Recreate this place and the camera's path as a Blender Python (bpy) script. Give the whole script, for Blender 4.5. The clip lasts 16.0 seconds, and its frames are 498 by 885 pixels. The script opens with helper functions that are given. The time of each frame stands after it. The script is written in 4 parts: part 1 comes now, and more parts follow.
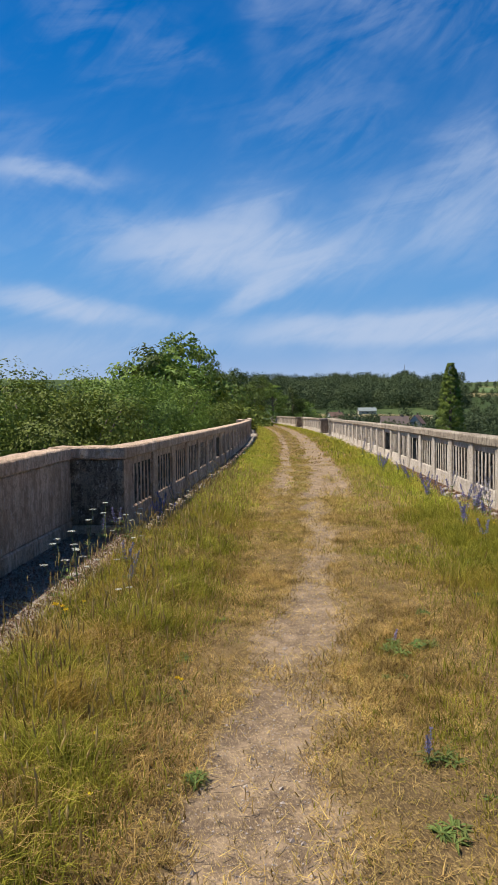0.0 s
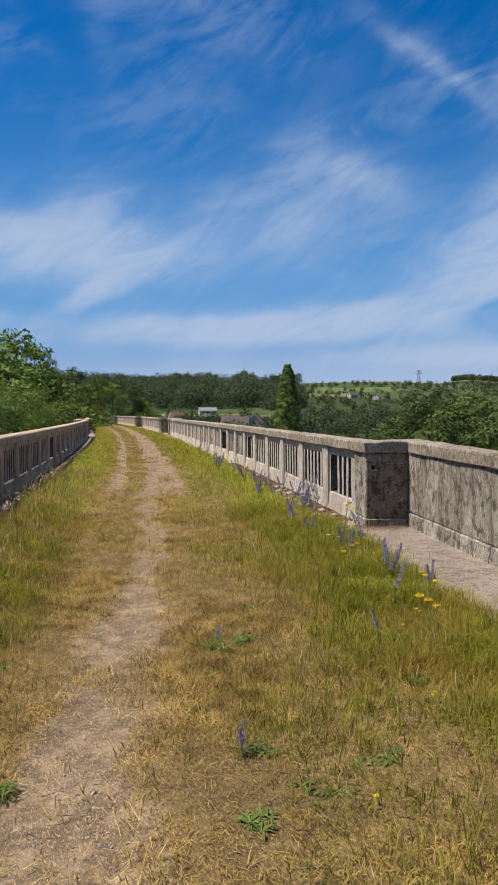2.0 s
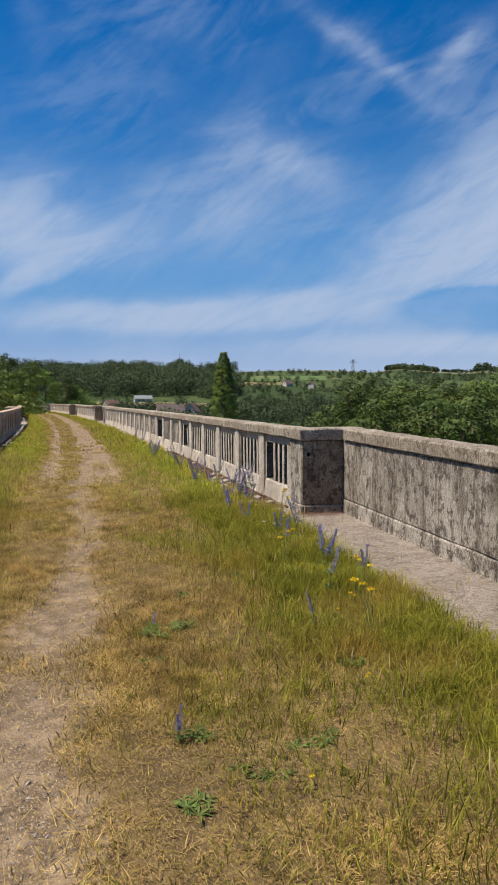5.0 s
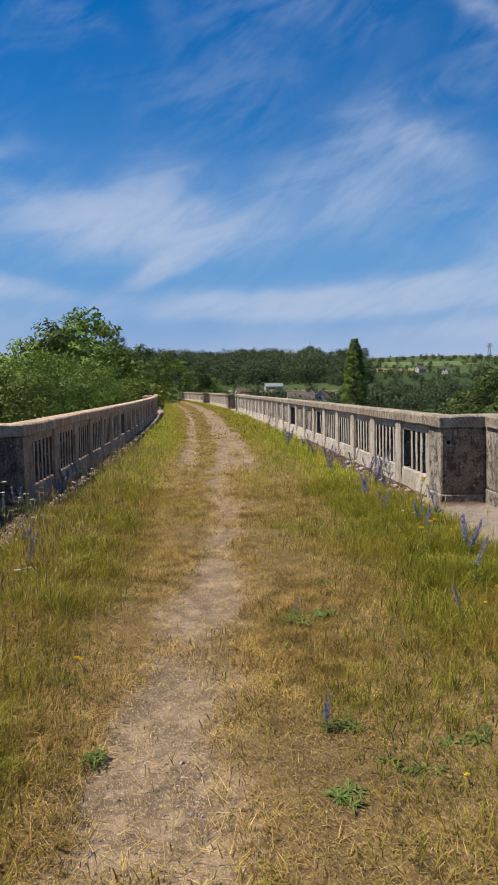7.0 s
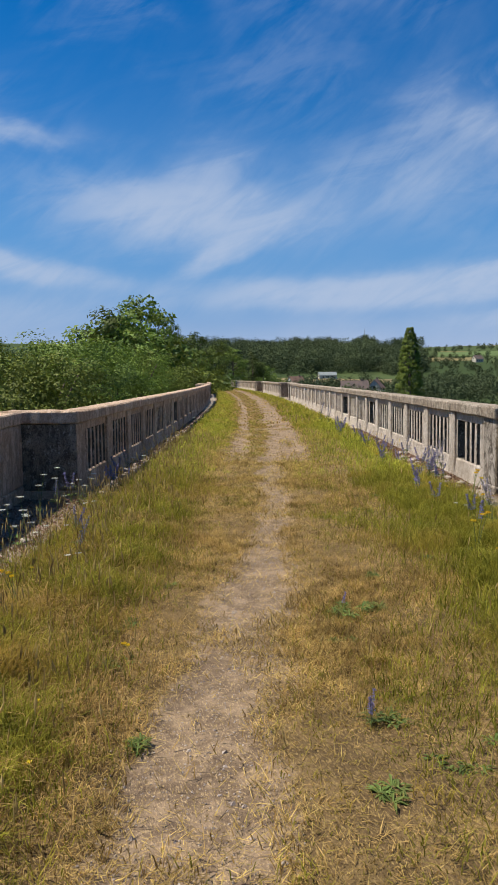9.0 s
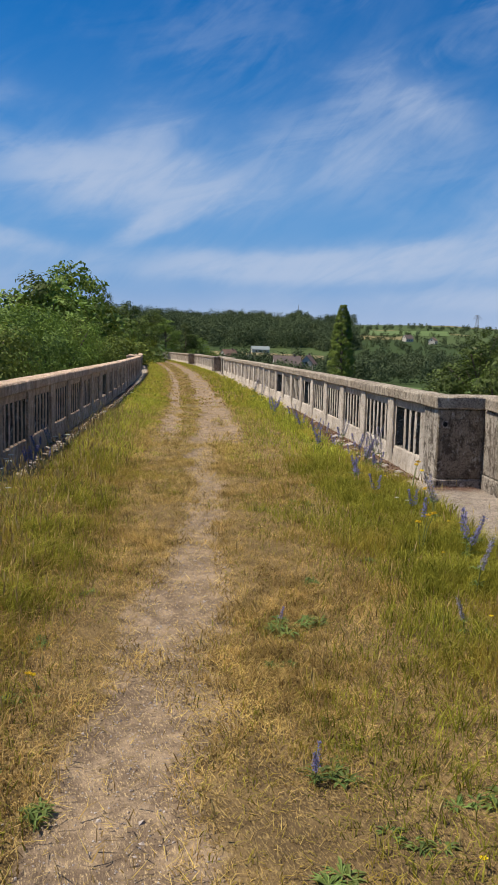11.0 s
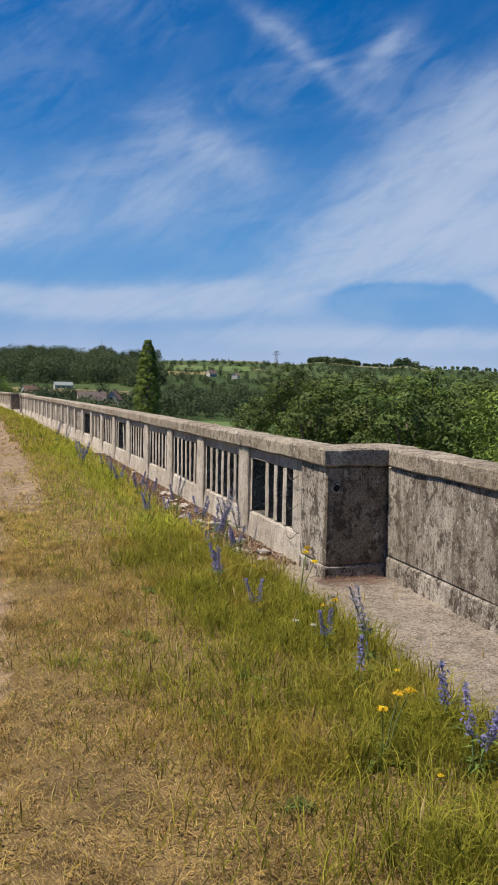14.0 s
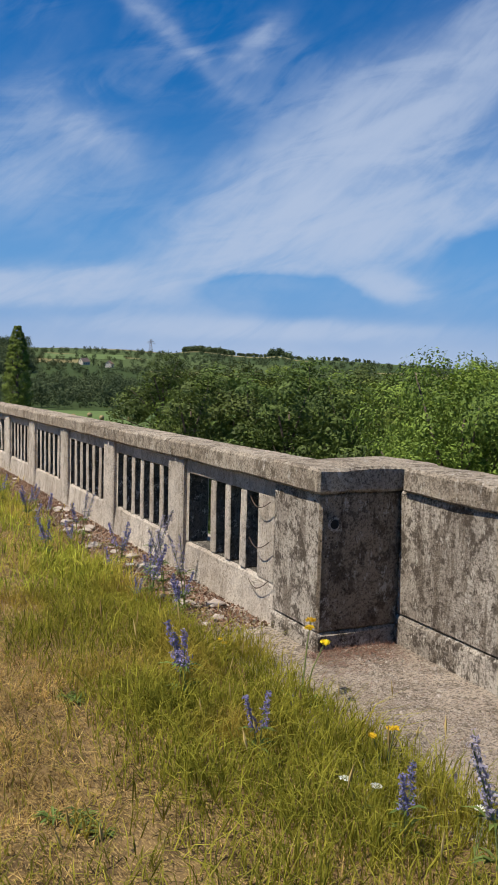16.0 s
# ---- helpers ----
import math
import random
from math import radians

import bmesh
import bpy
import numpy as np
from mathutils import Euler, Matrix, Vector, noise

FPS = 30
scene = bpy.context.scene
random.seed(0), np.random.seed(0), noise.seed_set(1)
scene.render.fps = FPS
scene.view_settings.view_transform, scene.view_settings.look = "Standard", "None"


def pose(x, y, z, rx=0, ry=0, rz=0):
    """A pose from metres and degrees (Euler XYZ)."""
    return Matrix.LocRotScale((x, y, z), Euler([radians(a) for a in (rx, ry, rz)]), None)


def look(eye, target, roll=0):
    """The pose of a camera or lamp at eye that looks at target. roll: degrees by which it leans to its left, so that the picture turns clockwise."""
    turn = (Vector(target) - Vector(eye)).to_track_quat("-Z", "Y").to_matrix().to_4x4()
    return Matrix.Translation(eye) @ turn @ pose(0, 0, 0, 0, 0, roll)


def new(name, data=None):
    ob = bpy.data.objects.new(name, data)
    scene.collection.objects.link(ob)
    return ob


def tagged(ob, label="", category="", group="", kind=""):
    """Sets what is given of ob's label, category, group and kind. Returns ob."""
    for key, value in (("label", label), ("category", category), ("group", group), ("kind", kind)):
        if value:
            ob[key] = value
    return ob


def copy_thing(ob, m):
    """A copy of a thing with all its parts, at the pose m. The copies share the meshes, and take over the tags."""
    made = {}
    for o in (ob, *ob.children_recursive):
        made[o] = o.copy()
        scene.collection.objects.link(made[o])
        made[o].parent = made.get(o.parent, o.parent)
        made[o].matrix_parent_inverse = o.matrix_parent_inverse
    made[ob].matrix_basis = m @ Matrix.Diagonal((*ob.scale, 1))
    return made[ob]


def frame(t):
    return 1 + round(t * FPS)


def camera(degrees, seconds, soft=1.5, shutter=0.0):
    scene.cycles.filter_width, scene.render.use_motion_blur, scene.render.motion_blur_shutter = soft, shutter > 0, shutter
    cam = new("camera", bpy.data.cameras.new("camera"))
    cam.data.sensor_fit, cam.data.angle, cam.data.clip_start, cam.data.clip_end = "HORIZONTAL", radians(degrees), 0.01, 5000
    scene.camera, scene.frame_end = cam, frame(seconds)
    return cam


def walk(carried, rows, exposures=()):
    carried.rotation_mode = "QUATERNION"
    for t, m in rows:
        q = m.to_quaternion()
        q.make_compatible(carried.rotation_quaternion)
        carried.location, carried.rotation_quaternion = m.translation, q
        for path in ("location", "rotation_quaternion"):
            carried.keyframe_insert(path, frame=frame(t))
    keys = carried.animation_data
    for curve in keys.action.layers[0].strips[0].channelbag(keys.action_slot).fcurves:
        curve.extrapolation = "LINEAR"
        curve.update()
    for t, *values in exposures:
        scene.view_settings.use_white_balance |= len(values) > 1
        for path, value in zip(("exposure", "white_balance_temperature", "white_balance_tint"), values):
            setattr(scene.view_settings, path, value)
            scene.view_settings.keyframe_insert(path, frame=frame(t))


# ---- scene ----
cam = camera(34.2, 16.0, soft=0.7)
METRES, EYE, TILT, LEAN, TURN = 5.8, 1.5, 1.8, 0.0, -11.7
ROWS = [
    (0.0, 0.0, 0.0, 0.0, -0.05, -4.68, 0.65),
    (0.5, 0.008, -0.0008, -0.0002, -3.69, -4.74, 0.55),
    (1.0, 0.0125, -0.0022, -0.0003, -6.91, -4.78, 0.4),
    (1.5, 0.0175, -0.0019, -0.0005, -9.25, -4.8, 0.28),
    (2.0, 0.0194, -0.0013, -0.0009, -11.24, -4.77, 0.09),
    (2.5, 0.0207, -0.0022, -0.0012, -13.17, -4.78, -0.21),
    (3.0, 0.0214, -0.0032, -0.0012, -15.06, -4.84, -0.57),
    (5.5, 0.0176, 0.0013, -0.0032, -15.72, -5.75, -0.32),
    (6.0, 0.0154, 0.0027, -0.0025, -13.29, -6.06, 0.05),
    (6.5, 0.0117, 0.0037, -0.0022, -10.14, -6.27, 0.4),
    (7.0, 0.0078, 0.005, -0.0021, -6.6, -6.45, 0.75),
    (7.5, 0.0047, 0.0056, -0.002, -4.47, -6.55, 0.93),
    (8.0, 0.0042, 0.005, -0.0022, -3.23, -6.61, 1.02),
    (10.5, 0.0222, 0.0511, 0.0044, -3.61, -8.76, -0.86),
    (11.0, 0.0162, 0.1027, 0.0076, -7.45, -9.1, -1.72),
    (11.5, 0.0274, 0.172, -0.0011, -10.11, -9.35, -2.04),
    (12.0, 0.0443, 0.2504, -0.0019, -12.04, -9.06, -2.2),
    (12.5, 0.0574, 0.3391, -0.0008, -14.39, -8.4, -1.9),
    (13.0, 0.0821, 0.428, -0.0076, -17.28, -7.54, -1.95),
    (13.5, 0.0888, 0.5125, -0.0093, -19.75, -6.72, -2.0),
    (14.0, 0.0893, 0.603, -0.0165, -21.15, -6.2, -1.88),
    (14.5, 0.0981, 0.6908, -0.0174, -21.99, -6.14, -1.95),
    (15.0, 0.1029, 0.7811, -0.0207, -23.35, -6.39, -1.93),
    (15.5, 0.1233, 0.8637, -0.0289, -25.7, -6.79, -2.06),
    (16.0, 0.1368, 0.9414, -0.0289, -29.97, -6.62, -2.62),
]
walk(cam, [(t, pose(0, 0, EYE, TILT, LEAN, TURN) @ pose(METRES * x, METRES * y, METRES * z, 90 + pitch, roll, yaw)) for t, x, y, z, yaw, pitch, roll in ROWS],
     [(0.0, 0.6), (1.5, 0.53), (5.5, 0.48), (16.0, 0.5)])

# ---- daylight ----
SUN_AZ, SUN_EL = -71.0, 61.0
world = bpy.data.worlds.new("world")
scene.world = world
world.use_nodes = True
sun_data = bpy.data.lights.new("sun", "SUN")
sun_data.energy, sun_data.angle, sun_data.color = 5.0, radians(0.53), (1.0, 0.93, 0.8)
sun = new("sun", sun_data)
sun_way = Vector((math.sin(radians(SUN_AZ)) * math.cos(radians(SUN_EL)), math.cos(radians(SUN_AZ)) * math.cos(radians(SUN_EL)), math.sin(radians(SUN_EL))))
sun.matrix_world = look(sun_way * 100, (0, 0, 0))


class Nodes:
    """A short way to write node trees."""

    def __init__(self, tree):
        self.tree = tree
        tree.nodes.clear()

    def add(self, kind, ins=None, **props):
        n = self.tree.nodes.new(kind)
        if "operation" in props:
            n.operation = props["operation"]
        if "use_clamp" in props:
            n.use_clamp = props["use_clamp"]
        if "interpolation_type" in props:
            n.interpolation_type = props["interpolation_type"]
        if "data_type" in props:
            n.data_type = props["data_type"]
        if "blend_type" in props:
            n.blend_type = props["blend_type"]
        if "sky_type" in props:
            n.sky_type = props["sky_type"]
        if "sun_disc" in props:
            n.sun_disc = props["sun_disc"]
        if "sun_elevation" in props:
            n.sun_elevation = props["sun_elevation"]
        if "sun_rotation" in props:
            n.sun_rotation = props["sun_rotation"]
        if "altitude" in props:
            n.altitude = props["altitude"]
        if "air_density" in props:
            n.air_density = props["air_density"]
        if "dust_density" in props:
            n.dust_density = props["dust_density"]
        if "ozone_density" in props:
            n.ozone_density = props["ozone_density"]
        if "attribute_name" in props:
            n.attribute_name = props["attribute_name"]
        for k, v in (ins or {}).items():
            if isinstance(v, bpy.types.NodeSocket):
                self.tree.links.new(v, n.inputs[k])
            else:
                n.inputs[k].default_value = v
        return n

    def math(self, op, a, b=0.0, clamp=False):
        return self.add("ShaderNodeMath", {0: a, 1: b}, operation=op, use_clamp=clamp).outputs[0]

    def ramp(self, fac, lo, hi, a=0.0, b=1.0, kind="SMOOTHSTEP"):
        return self.add("ShaderNodeMapRange", {"Value": fac, "From Min": lo, "From Max": hi, "To Min": a, "To Max": b}, interpolation_type=kind).outputs[0]

    def mix(self, fac, a, b, blend="MIX"):
        n = self.add("ShaderNodeMix", data_type="RGBA", blend_type=blend)
        for i, v in ((0, fac), (6, a), (7, b)):
            if isinstance(v, bpy.types.NodeSocket):
                self.tree.links.new(v, n.inputs[i])
            else:
                n.inputs[i].default_value = v if i == 0 else (*v, 1)
        return n.outputs[2]

    def noise(self, vec, scale, detail=4.0, rough=0.55, distortion=0.0):
        return self.add("ShaderNodeTexNoise", {"Vector": vec, "Scale": scale, "Detail": detail, "Roughness": rough, "Distortion": distortion}).outputs[0]


def build_sky():
    n = Nodes(world.node_tree)
    sky = n.add("ShaderNodeTexSky", sky_type="NISHITA", sun_disc=False, sun_elevation=radians(SUN_EL), sun_rotation=radians(SUN_AZ), altitude=150, air_density=1.0, dust_density=0.0, ozone_density=2.0)
    tinted = n.add("ShaderNodeHueSaturation", {"Hue": 0.508, "Saturation": 1.5, "Value": 1.15, "Color": sky.outputs[0]}).outputs[0]
    gen = n.add("ShaderNodeTexCoord").outputs["Generated"]
    sep = n.add("ShaderNodeSeparateXYZ", {0: gen})
    az0 = n.math("MULTIPLY", n.math("ARCTAN2", sep.outputs[0], sep.outputs[1]), 57.2958)
    raw = n.math("MULTIPLY", n.math("ARCSINE", sep.outputs[2]), 57.2958)
    field = n.add("ShaderNodeCombineXYZ", {0: n.math("MULTIPLY", az0, 0.1), 1: n.math("MULTIPLY", raw, 0.15), 2: 0.0}).outputs[0]
    warp_a = n.math("MULTIPLY", n.math("SUBTRACT", n.noise(field, 1.5, 4.0, 0.55), 0.5), 4.0)
    warp_e = n.math("MULTIPLY", n.math("SUBTRACT", n.noise(n.add("ShaderNodeMapping", {"Vector": field, "Location": (7, 3, 0)}).outputs[0], 1.8, 4.0, 0.55), 0.5), 2.4)
    az = n.math("ADD", az0, warp_a)
    el = n.math("ADD", raw, n.math("MULTIPLY", warp_e, n.ramp(raw, 0.0, 12.0, 0.2, 1.0)))

    def streaks(turn, scale):
        turned = n.add("ShaderNodeMapping", {"Vector": field, "Rotation": (0, 0, radians(turn))}).outputs[0]
        return n.add("ShaderNodeMapping", {"Vector": turned, "Scale": scale}).outputs[0]

    wisp = n.noise(streaks(-28, (0.55, 1.3, 1)), 2.0, 9.0, 0.56, 1.1)
    fine = n.noise(streaks(-55, (0.45, 2.2, 1)), 3.2, 8.0, 0.6, 0.8)
    soft = n.noise(field, 0.8, 5.0, 0.5, 0.5)
    # banks of cirrus: azimuth, elevation, half length, half height, slant, weight
    deep = n.mix(n.ramp(raw, 0.0, 17.0, 0.9, 0.0), (0, 0, 0), (0.7, 2.75, 6.9))
    n.tree.links.new(tinted, deep.node.inputs[6])
    total = 0.0
    for a, e, la, le, slant, w in CLOUDS:
        c, s = math.cos(radians(slant)), math.sin(radians(slant))
        da, de = n.math("SUBTRACT", az, a), n.math("SUBTRACT", el, e)
        u = n.math("ADD", n.math("MULTIPLY", da, c / la), n.math("MULTIPLY", de, s / la))
        v = n.math("ADD", n.math("MULTIPLY", da, -s / le), n.math("MULTIPLY", de, c / le))
        d = n.math("ADD", n.math("MULTIPLY", u, u), n.math("MULTIPLY", v, v))
        g = n.math("MULTIPLY", n.math("EXPONENT", n.math("MULTIPLY", d, -1.0)), w)
        total = n.math("ADD", total, g)
    total = n.math("ADD", n.math("MULTIPLY", n.ramp(total, 0.08, 0.95), 0.55), n.math("MULTIPLY", n.math("MAXIMUM", total, 0.0), 0.62))
    haze = n.math("ADD", n.ramp(raw, -2.0, 8.0, 0.35, 0.0), n.ramp(raw, -1.0, 4.2, 2.0, 0.0))
    texture = n.math("ADD", n.math("MULTIPLY", wisp, 0.7), n.math("MULTIPLY", fine, 0.3))
    grain = n.ramp(texture, 0.36, 0.64, 0.0, 1.0)
    body = n.math("ADD", n.math("MULTIPLY", total, n.math("ADD", n.math("MULTIPLY", grain, 0.7), 0.5)), n.math("MULTIPLY", grain, n.ramp(soft, 0.42, 0.66, 0.02, 0.2)))
    body = n.math("ADD", body, n.math("MULTIPLY", haze, n.math("ADD", soft, 0.2)))
    cover = n.math("MULTIPLY", n.math("SUBTRACT", 1.0, n.math("EXPONENT", n.math("MULTIPLY", body, -1.25))), 0.95, clamp=True)
    colour = n.mix(cover, (0, 0, 0), CLOUD_COLOUR)
    n.tree.links.new(deep, colour.node.inputs[6])
    back = n.add("ShaderNodeBackground", {"Color": colour, "Strength": SKY_STRENGTH})
    n.add("ShaderNodeOutputWorld", {0: back.outputs[0]})


SKY_STRENGTH = 0.065
CLOUD_COLOUR = (5.1, 6.1, 8.0)
CLOUDS = [
    (9.7, 10.4, 7.0, 1.9, -3, 1.2), (12.0, 13.4, 3.2, 2.0, 20, 0.5), (12.9, 7.8, 3.4, 0.7, 25, 1.2), (-2.0, 15.2, 4.8, 0.7, -4, 0.6),
    (-0.7, 6.6, 6.0, 0.8, -8, 1.1), (-2.0, 3.8, 10.0, 1.4, 0, 0.5), (26.5, 12.0, 4.5, 2.4, 20, 0.35), (21.5, 5.0, 9.5, 1.0, 2, 1.1),
    (30.3, 15.3, 4.2, 1.7, -25, 0.6), (47.5, 13.8, 13.5, 3.7, 33, 1.5), (51.0, 10.0, 9.0, 2.2, 12, 1.2), (43.5, 5.6, 4.8, 0.9, -2, -2.6),
    (43.0, 2.9, 12.0, 0.7, 0, 1.0), (50.8, 5.9, 3.0, 1.0, -5, 1.3), (57.5, 9.0, 2.5, 1.0, 15, -0.6), (41.5, 21.0, 2.6, 0.9, 35, 0.6),
    (36.0, 21.5, 5.2, 0.8, -35, 0.45), (31.0, 5.6, 6.4, 1.0, 6, 1.1), (13.0, 24.5, 1.2, 4.5, 10, 0.15), (2.0, 28.0, 4.0, 1.0, 15, 0.3), (18.5, 26.5, 3.5, 0.9, -50, 0.15),
    (21.0, 12.0, 5.5, 2.8, 35, 0.3), (27.5, 19.0, 6.0, 1.6, 60, 0.1), (75.0, 16.0, 14.0, 5.0, 10, 0.7), (-40.0, 20.0, 18.0, 5.0, -10, 0.6),
]
build_sky()


# ---- materials ----
def material(name):
    m = bpy.data.materials.new(name)
    m.use_nodes = True
    return m, Nodes(m.node_tree)


def finish(n, colour, rough=0.9, bump=None, height=0.01, translucent=0.0, spec=0.3):
    ins = {"Base Color": colour if isinstance(colour, bpy.types.NodeSocket) else (*colour, 1), "Roughness": rough, "Specular IOR Level": spec}
    if bump is not None:
        ins["Normal"] = n.add("ShaderNodeBump", {"Strength": 0.9, "Distance": height, "Height": bump}).outputs[0]
    surface = n.add("ShaderNodeBsdfPrincipled", ins).outputs[0]
    if translucent:
        glow = n.add("ShaderNodeBsdfTranslucent", {"Color": ins["Base Color"]}).outputs[0]
        surface = n.add("ShaderNodeMixShader", {0: translucent, 1: surface, 2: glow}).outputs[0]
    n.add("ShaderNodeOutputMaterial", {0: surface})


def concrete(name, light, dark, lichen=0.5, streak=0.6, grit=0.6):
    m, n = material(name)
    pos = n.add("ShaderNodeNewGeometry").outputs["Position"]
    rnd = n.add("ShaderNodeObjectInfo").outputs["Random"]
    big = n.noise(pos, 1.7, 5.0, 0.6)
    mid = n.noise(pos, 9.0, 9.0, 0.8)
    fine = n.noise(pos, 60.0, 5.0, 0.85)
    drip = n.noise(n.add("ShaderNodeMapping", {"Vector": pos, "Scale": (1, 1, 0.14)}).outputs[0], 9.0, 8.0, 0.78)
    crust = n.noise(n.add("ShaderNodeMapping", {"Vector": pos, "Scale": (1, 1, 0.55)}).outputs[0], 21.0, 8.0, 0.82)
    pit = n.add("ShaderNodeTexVoronoi", {"Vector": pos, "Scale": 42.0, "Randomness": 1.0}).outputs["Distance"]
    pits = n.math("MULTIPLY", n.ramp(pit, 0.3, 0.16), n.ramp(n.noise(pos, 6.0, 4.0, 0.7), 0.42, 0.6))
    base = n.mix(n.ramp(big, 0.38, 0.62), light, tuple(0.5 * a + 0.5 * b for a, b in zip(light, dark)))
    base = n.mix(n.math("MULTIPLY", n.ramp(drip, 0.49, 0.58), streak), base, dark)
    base = n.mix(n.math("MULTIPLY", n.ramp(mid, 0.5, 0.56), lichen), base, tuple(c * 0.4 for c in dark))
    base = n.mix(n.math("MULTIPLY", n.ramp(fine, 0.5, 0.56), grit), base, tuple(c * 0.35 for c in dark))
    base = n.mix(n.math("MULTIPLY", n.ramp(crust, 0.56, 0.6), lichen), base, (0.66, 0.6, 0.52))
    base = n.mix(n.math("MULTIPLY", pits, 0.5 + 0.4 * grit), base, tuple(c * 0.2 for c in dark))
    base = n.mix(n.math("MULTIPLY", rnd, 0.18), base, dark)
    relief = n.math("SUBTRACT", n.math("ADD", n.math("MULTIPLY", mid, 0.6), n.math("MULTIPLY", fine, 0.5)), n.math("MULTIPLY", pits, 0.3))
    finish(n, base, 0.95, relief, 0.04, spec=0.12)
    return m


def foliage(name, dark, light, translucent=0.35, patch=0.25, straw=None, spec=0.2, own=0.55):
    m, n = material(name)
    geo = n.add("ShaderNodeNewGeometry")
    rnd = n.add("ShaderNodeObjectInfo").outputs["Random"]
    fac = n.math("ADD", n.math("MULTIPLY", geo.outputs["Random Per Island"], own), n.math("MULTIPLY", n.ramp(n.noise(geo.outputs["Position"], patch, 3.0), 0.3, 0.7), 1.0 - own))
    base = n.mix(fac, dark, light)
    if straw:
        base = n.mix(n.ramp(n.noise(geo.outputs["Position"], 1.3, 4.0), 0.48, 0.72), base, straw)
    base = n.add("ShaderNodeHueSaturation", {"Hue": n.ramp(rnd, 0, 1, 0.485, 0.515, "LINEAR"), "Value": n.ramp(rnd, 0, 1, 0.75, 1.2, "LINEAR"), "Color": base}).outputs[0]
    finish(n, base, 0.65, translucent=translucent, spec=spec)
    return m


def plain(name, a, b, scale=8.0, rough=0.8, height=0.004):
    m, n = material(name)
    pos = n.add("ShaderNodeNewGeometry").outputs["Position"]
    t = n.noise(pos, scale, 5.0, 0.6)
    f = n.noise(pos, scale * 7, 3.0, 0.6)
    base = n.mix(n.ramp(t, 0.3, 0.7), a, b)
    base = n.mix(n.math("MULTIPLY", n.ramp(f, 0.5, 0.7), 0.4), base, tuple(c * 0.6 for c in a))
    finish(n, base, rough, f, height, spec=0.25)
    return m


CONCRETE = concrete("weathered_concrete", (0.68, 0.6, 0.51), (0.36, 0.29, 0.225), 0.34, 0.4, 0.42)
LICHEN = concrete("lichen_concrete", (0.62, 0.545, 0.46), (0.16, 0.125, 0.095), 0.85, 0.75, 0.65)
COPING = concrete("coping_concrete", (0.52, 0.44, 0.345), (0.23, 0.175, 0.125), 0.66, 0.3, 0.65)
SLAB = concrete("slab_concrete", (0.48, 0.395, 0.315), (0.2, 0.16, 0.122), 0.5, 0.2, 0.75)
# brown stains, with the tone warmed and lightened to offset bluish shade
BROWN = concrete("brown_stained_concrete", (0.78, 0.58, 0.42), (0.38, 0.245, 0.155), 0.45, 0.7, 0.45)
# the shade between the balusters, put into a dark concrete colour
SLOT_SHADE = concrete("algae_blackened_concrete", (0.2, 0.175, 0.14), (0.07, 0.06, 0.048), 0.6, 0.6, 0.5)
SHADED_CRUST = concrete("crusted_concrete", (0.42, 0.335, 0.245), (0.135, 0.102, 0.072), 0.7, 0.6, 0.6)
RUBBLE = plain("crumbled_concrete", (0.42, 0.36, 0.31), (0.26, 0.21, 0.18), 14)
BARK = plain("bark", (0.12, 0.09, 0.07), (0.06, 0.045, 0.035), 3)


def soil_material():
    m, n = material("trodden_earth")
    pos = n.add("ShaderNodeNewGeometry").outputs["Position"]
    worn = n.add("ShaderNodeAttribute", attribute_name="worn").outputs["Fac"]
    big, mid, fine = n.noise(pos, 1.2, 4.0), n.noise(pos, 8.0, 5.0, 0.65), n.noise(pos, 70.0, 4.0, 0.7)
    thatch = n.mix(n.ramp(mid, 0.35, 0.65), (0.085, 0.055, 0.026), (0.2, 0.132, 0.06))
    fibre = n.noise(n.add("ShaderNodeMapping", {"Vector": pos, "Scale": (1, 0.25, 1)}).outputs[0], 160.0, 3.0, 0.7)
    thatch = n.mix(n.ramp(fibre, 0.5, 0.64), thatch, (0.36, 0.25, 0.1))
    thatch = n.mix(n.math("MULTIPLY", n.ramp(big, 0.45, 0.65), 0.35), thatch, (0.09, 0.06, 0.03))
    earth = n.mix(n.ramp(mid, 0.38, 0.62), (0.16, 0.112, 0.074), (0.3, 0.215, 0.138))
    earth = n.mix(n.math("MULTIPLY", n.ramp(fine, 0.58, 0.7), 0.6), earth, (0.5, 0.38, 0.25))
    earth = n.mix(n.math("MULTIPLY", n.ramp(n.noise(pos, 3.2, 6.0, 0.7), 0.48, 0.6), 0.7), earth, (0.13, 0.09, 0.06))
    earth = n.mix(n.math("MULTIPLY", n.ramp(fibre, 0.54, 0.64), 0.75), earth, (0.5, 0.36, 0.19))
    edge = n.math("ADD", worn, n.math("MULTIPLY", n.math("SUBTRACT", mid, 0.5), 0.9))
    base = n.mix(n.ramp(edge, 0.2, 0.48), thatch, earth)
    base = n.mix(n.math("MULTIPLY", n.ramp(fine, 0.42, 0.3), 0.6), base, (0.1, 0.075, 0.05))
    finish(n, base, 0.97, n.math("ADD", mid, n.math("MULTIPLY", fine, 0.6)), 0.025, spec=0.1)
    return m


SOIL = soil_material()


# ---- the line of the bridge ----
START, HEADING, SLOPE, WIDTH, STEP = Vector((5.02, 8.09)), radians(15.0), 0.0147, 4.72, 0.25


def bend(a):
    return 0.0 if a < 0 else (-0.000346 + 0.0001765 * min(a, 9.3))


def trace_line():
    line, p, h = [], START.copy(), HEADING
    for i in range(521):
        line.append((p.x, p.y, h))
        h -= bend(i * STEP) * STEP
        p = p + STEP * Vector((math.sin(h), math.cos(h)))
    return line


LINE = trace_line()


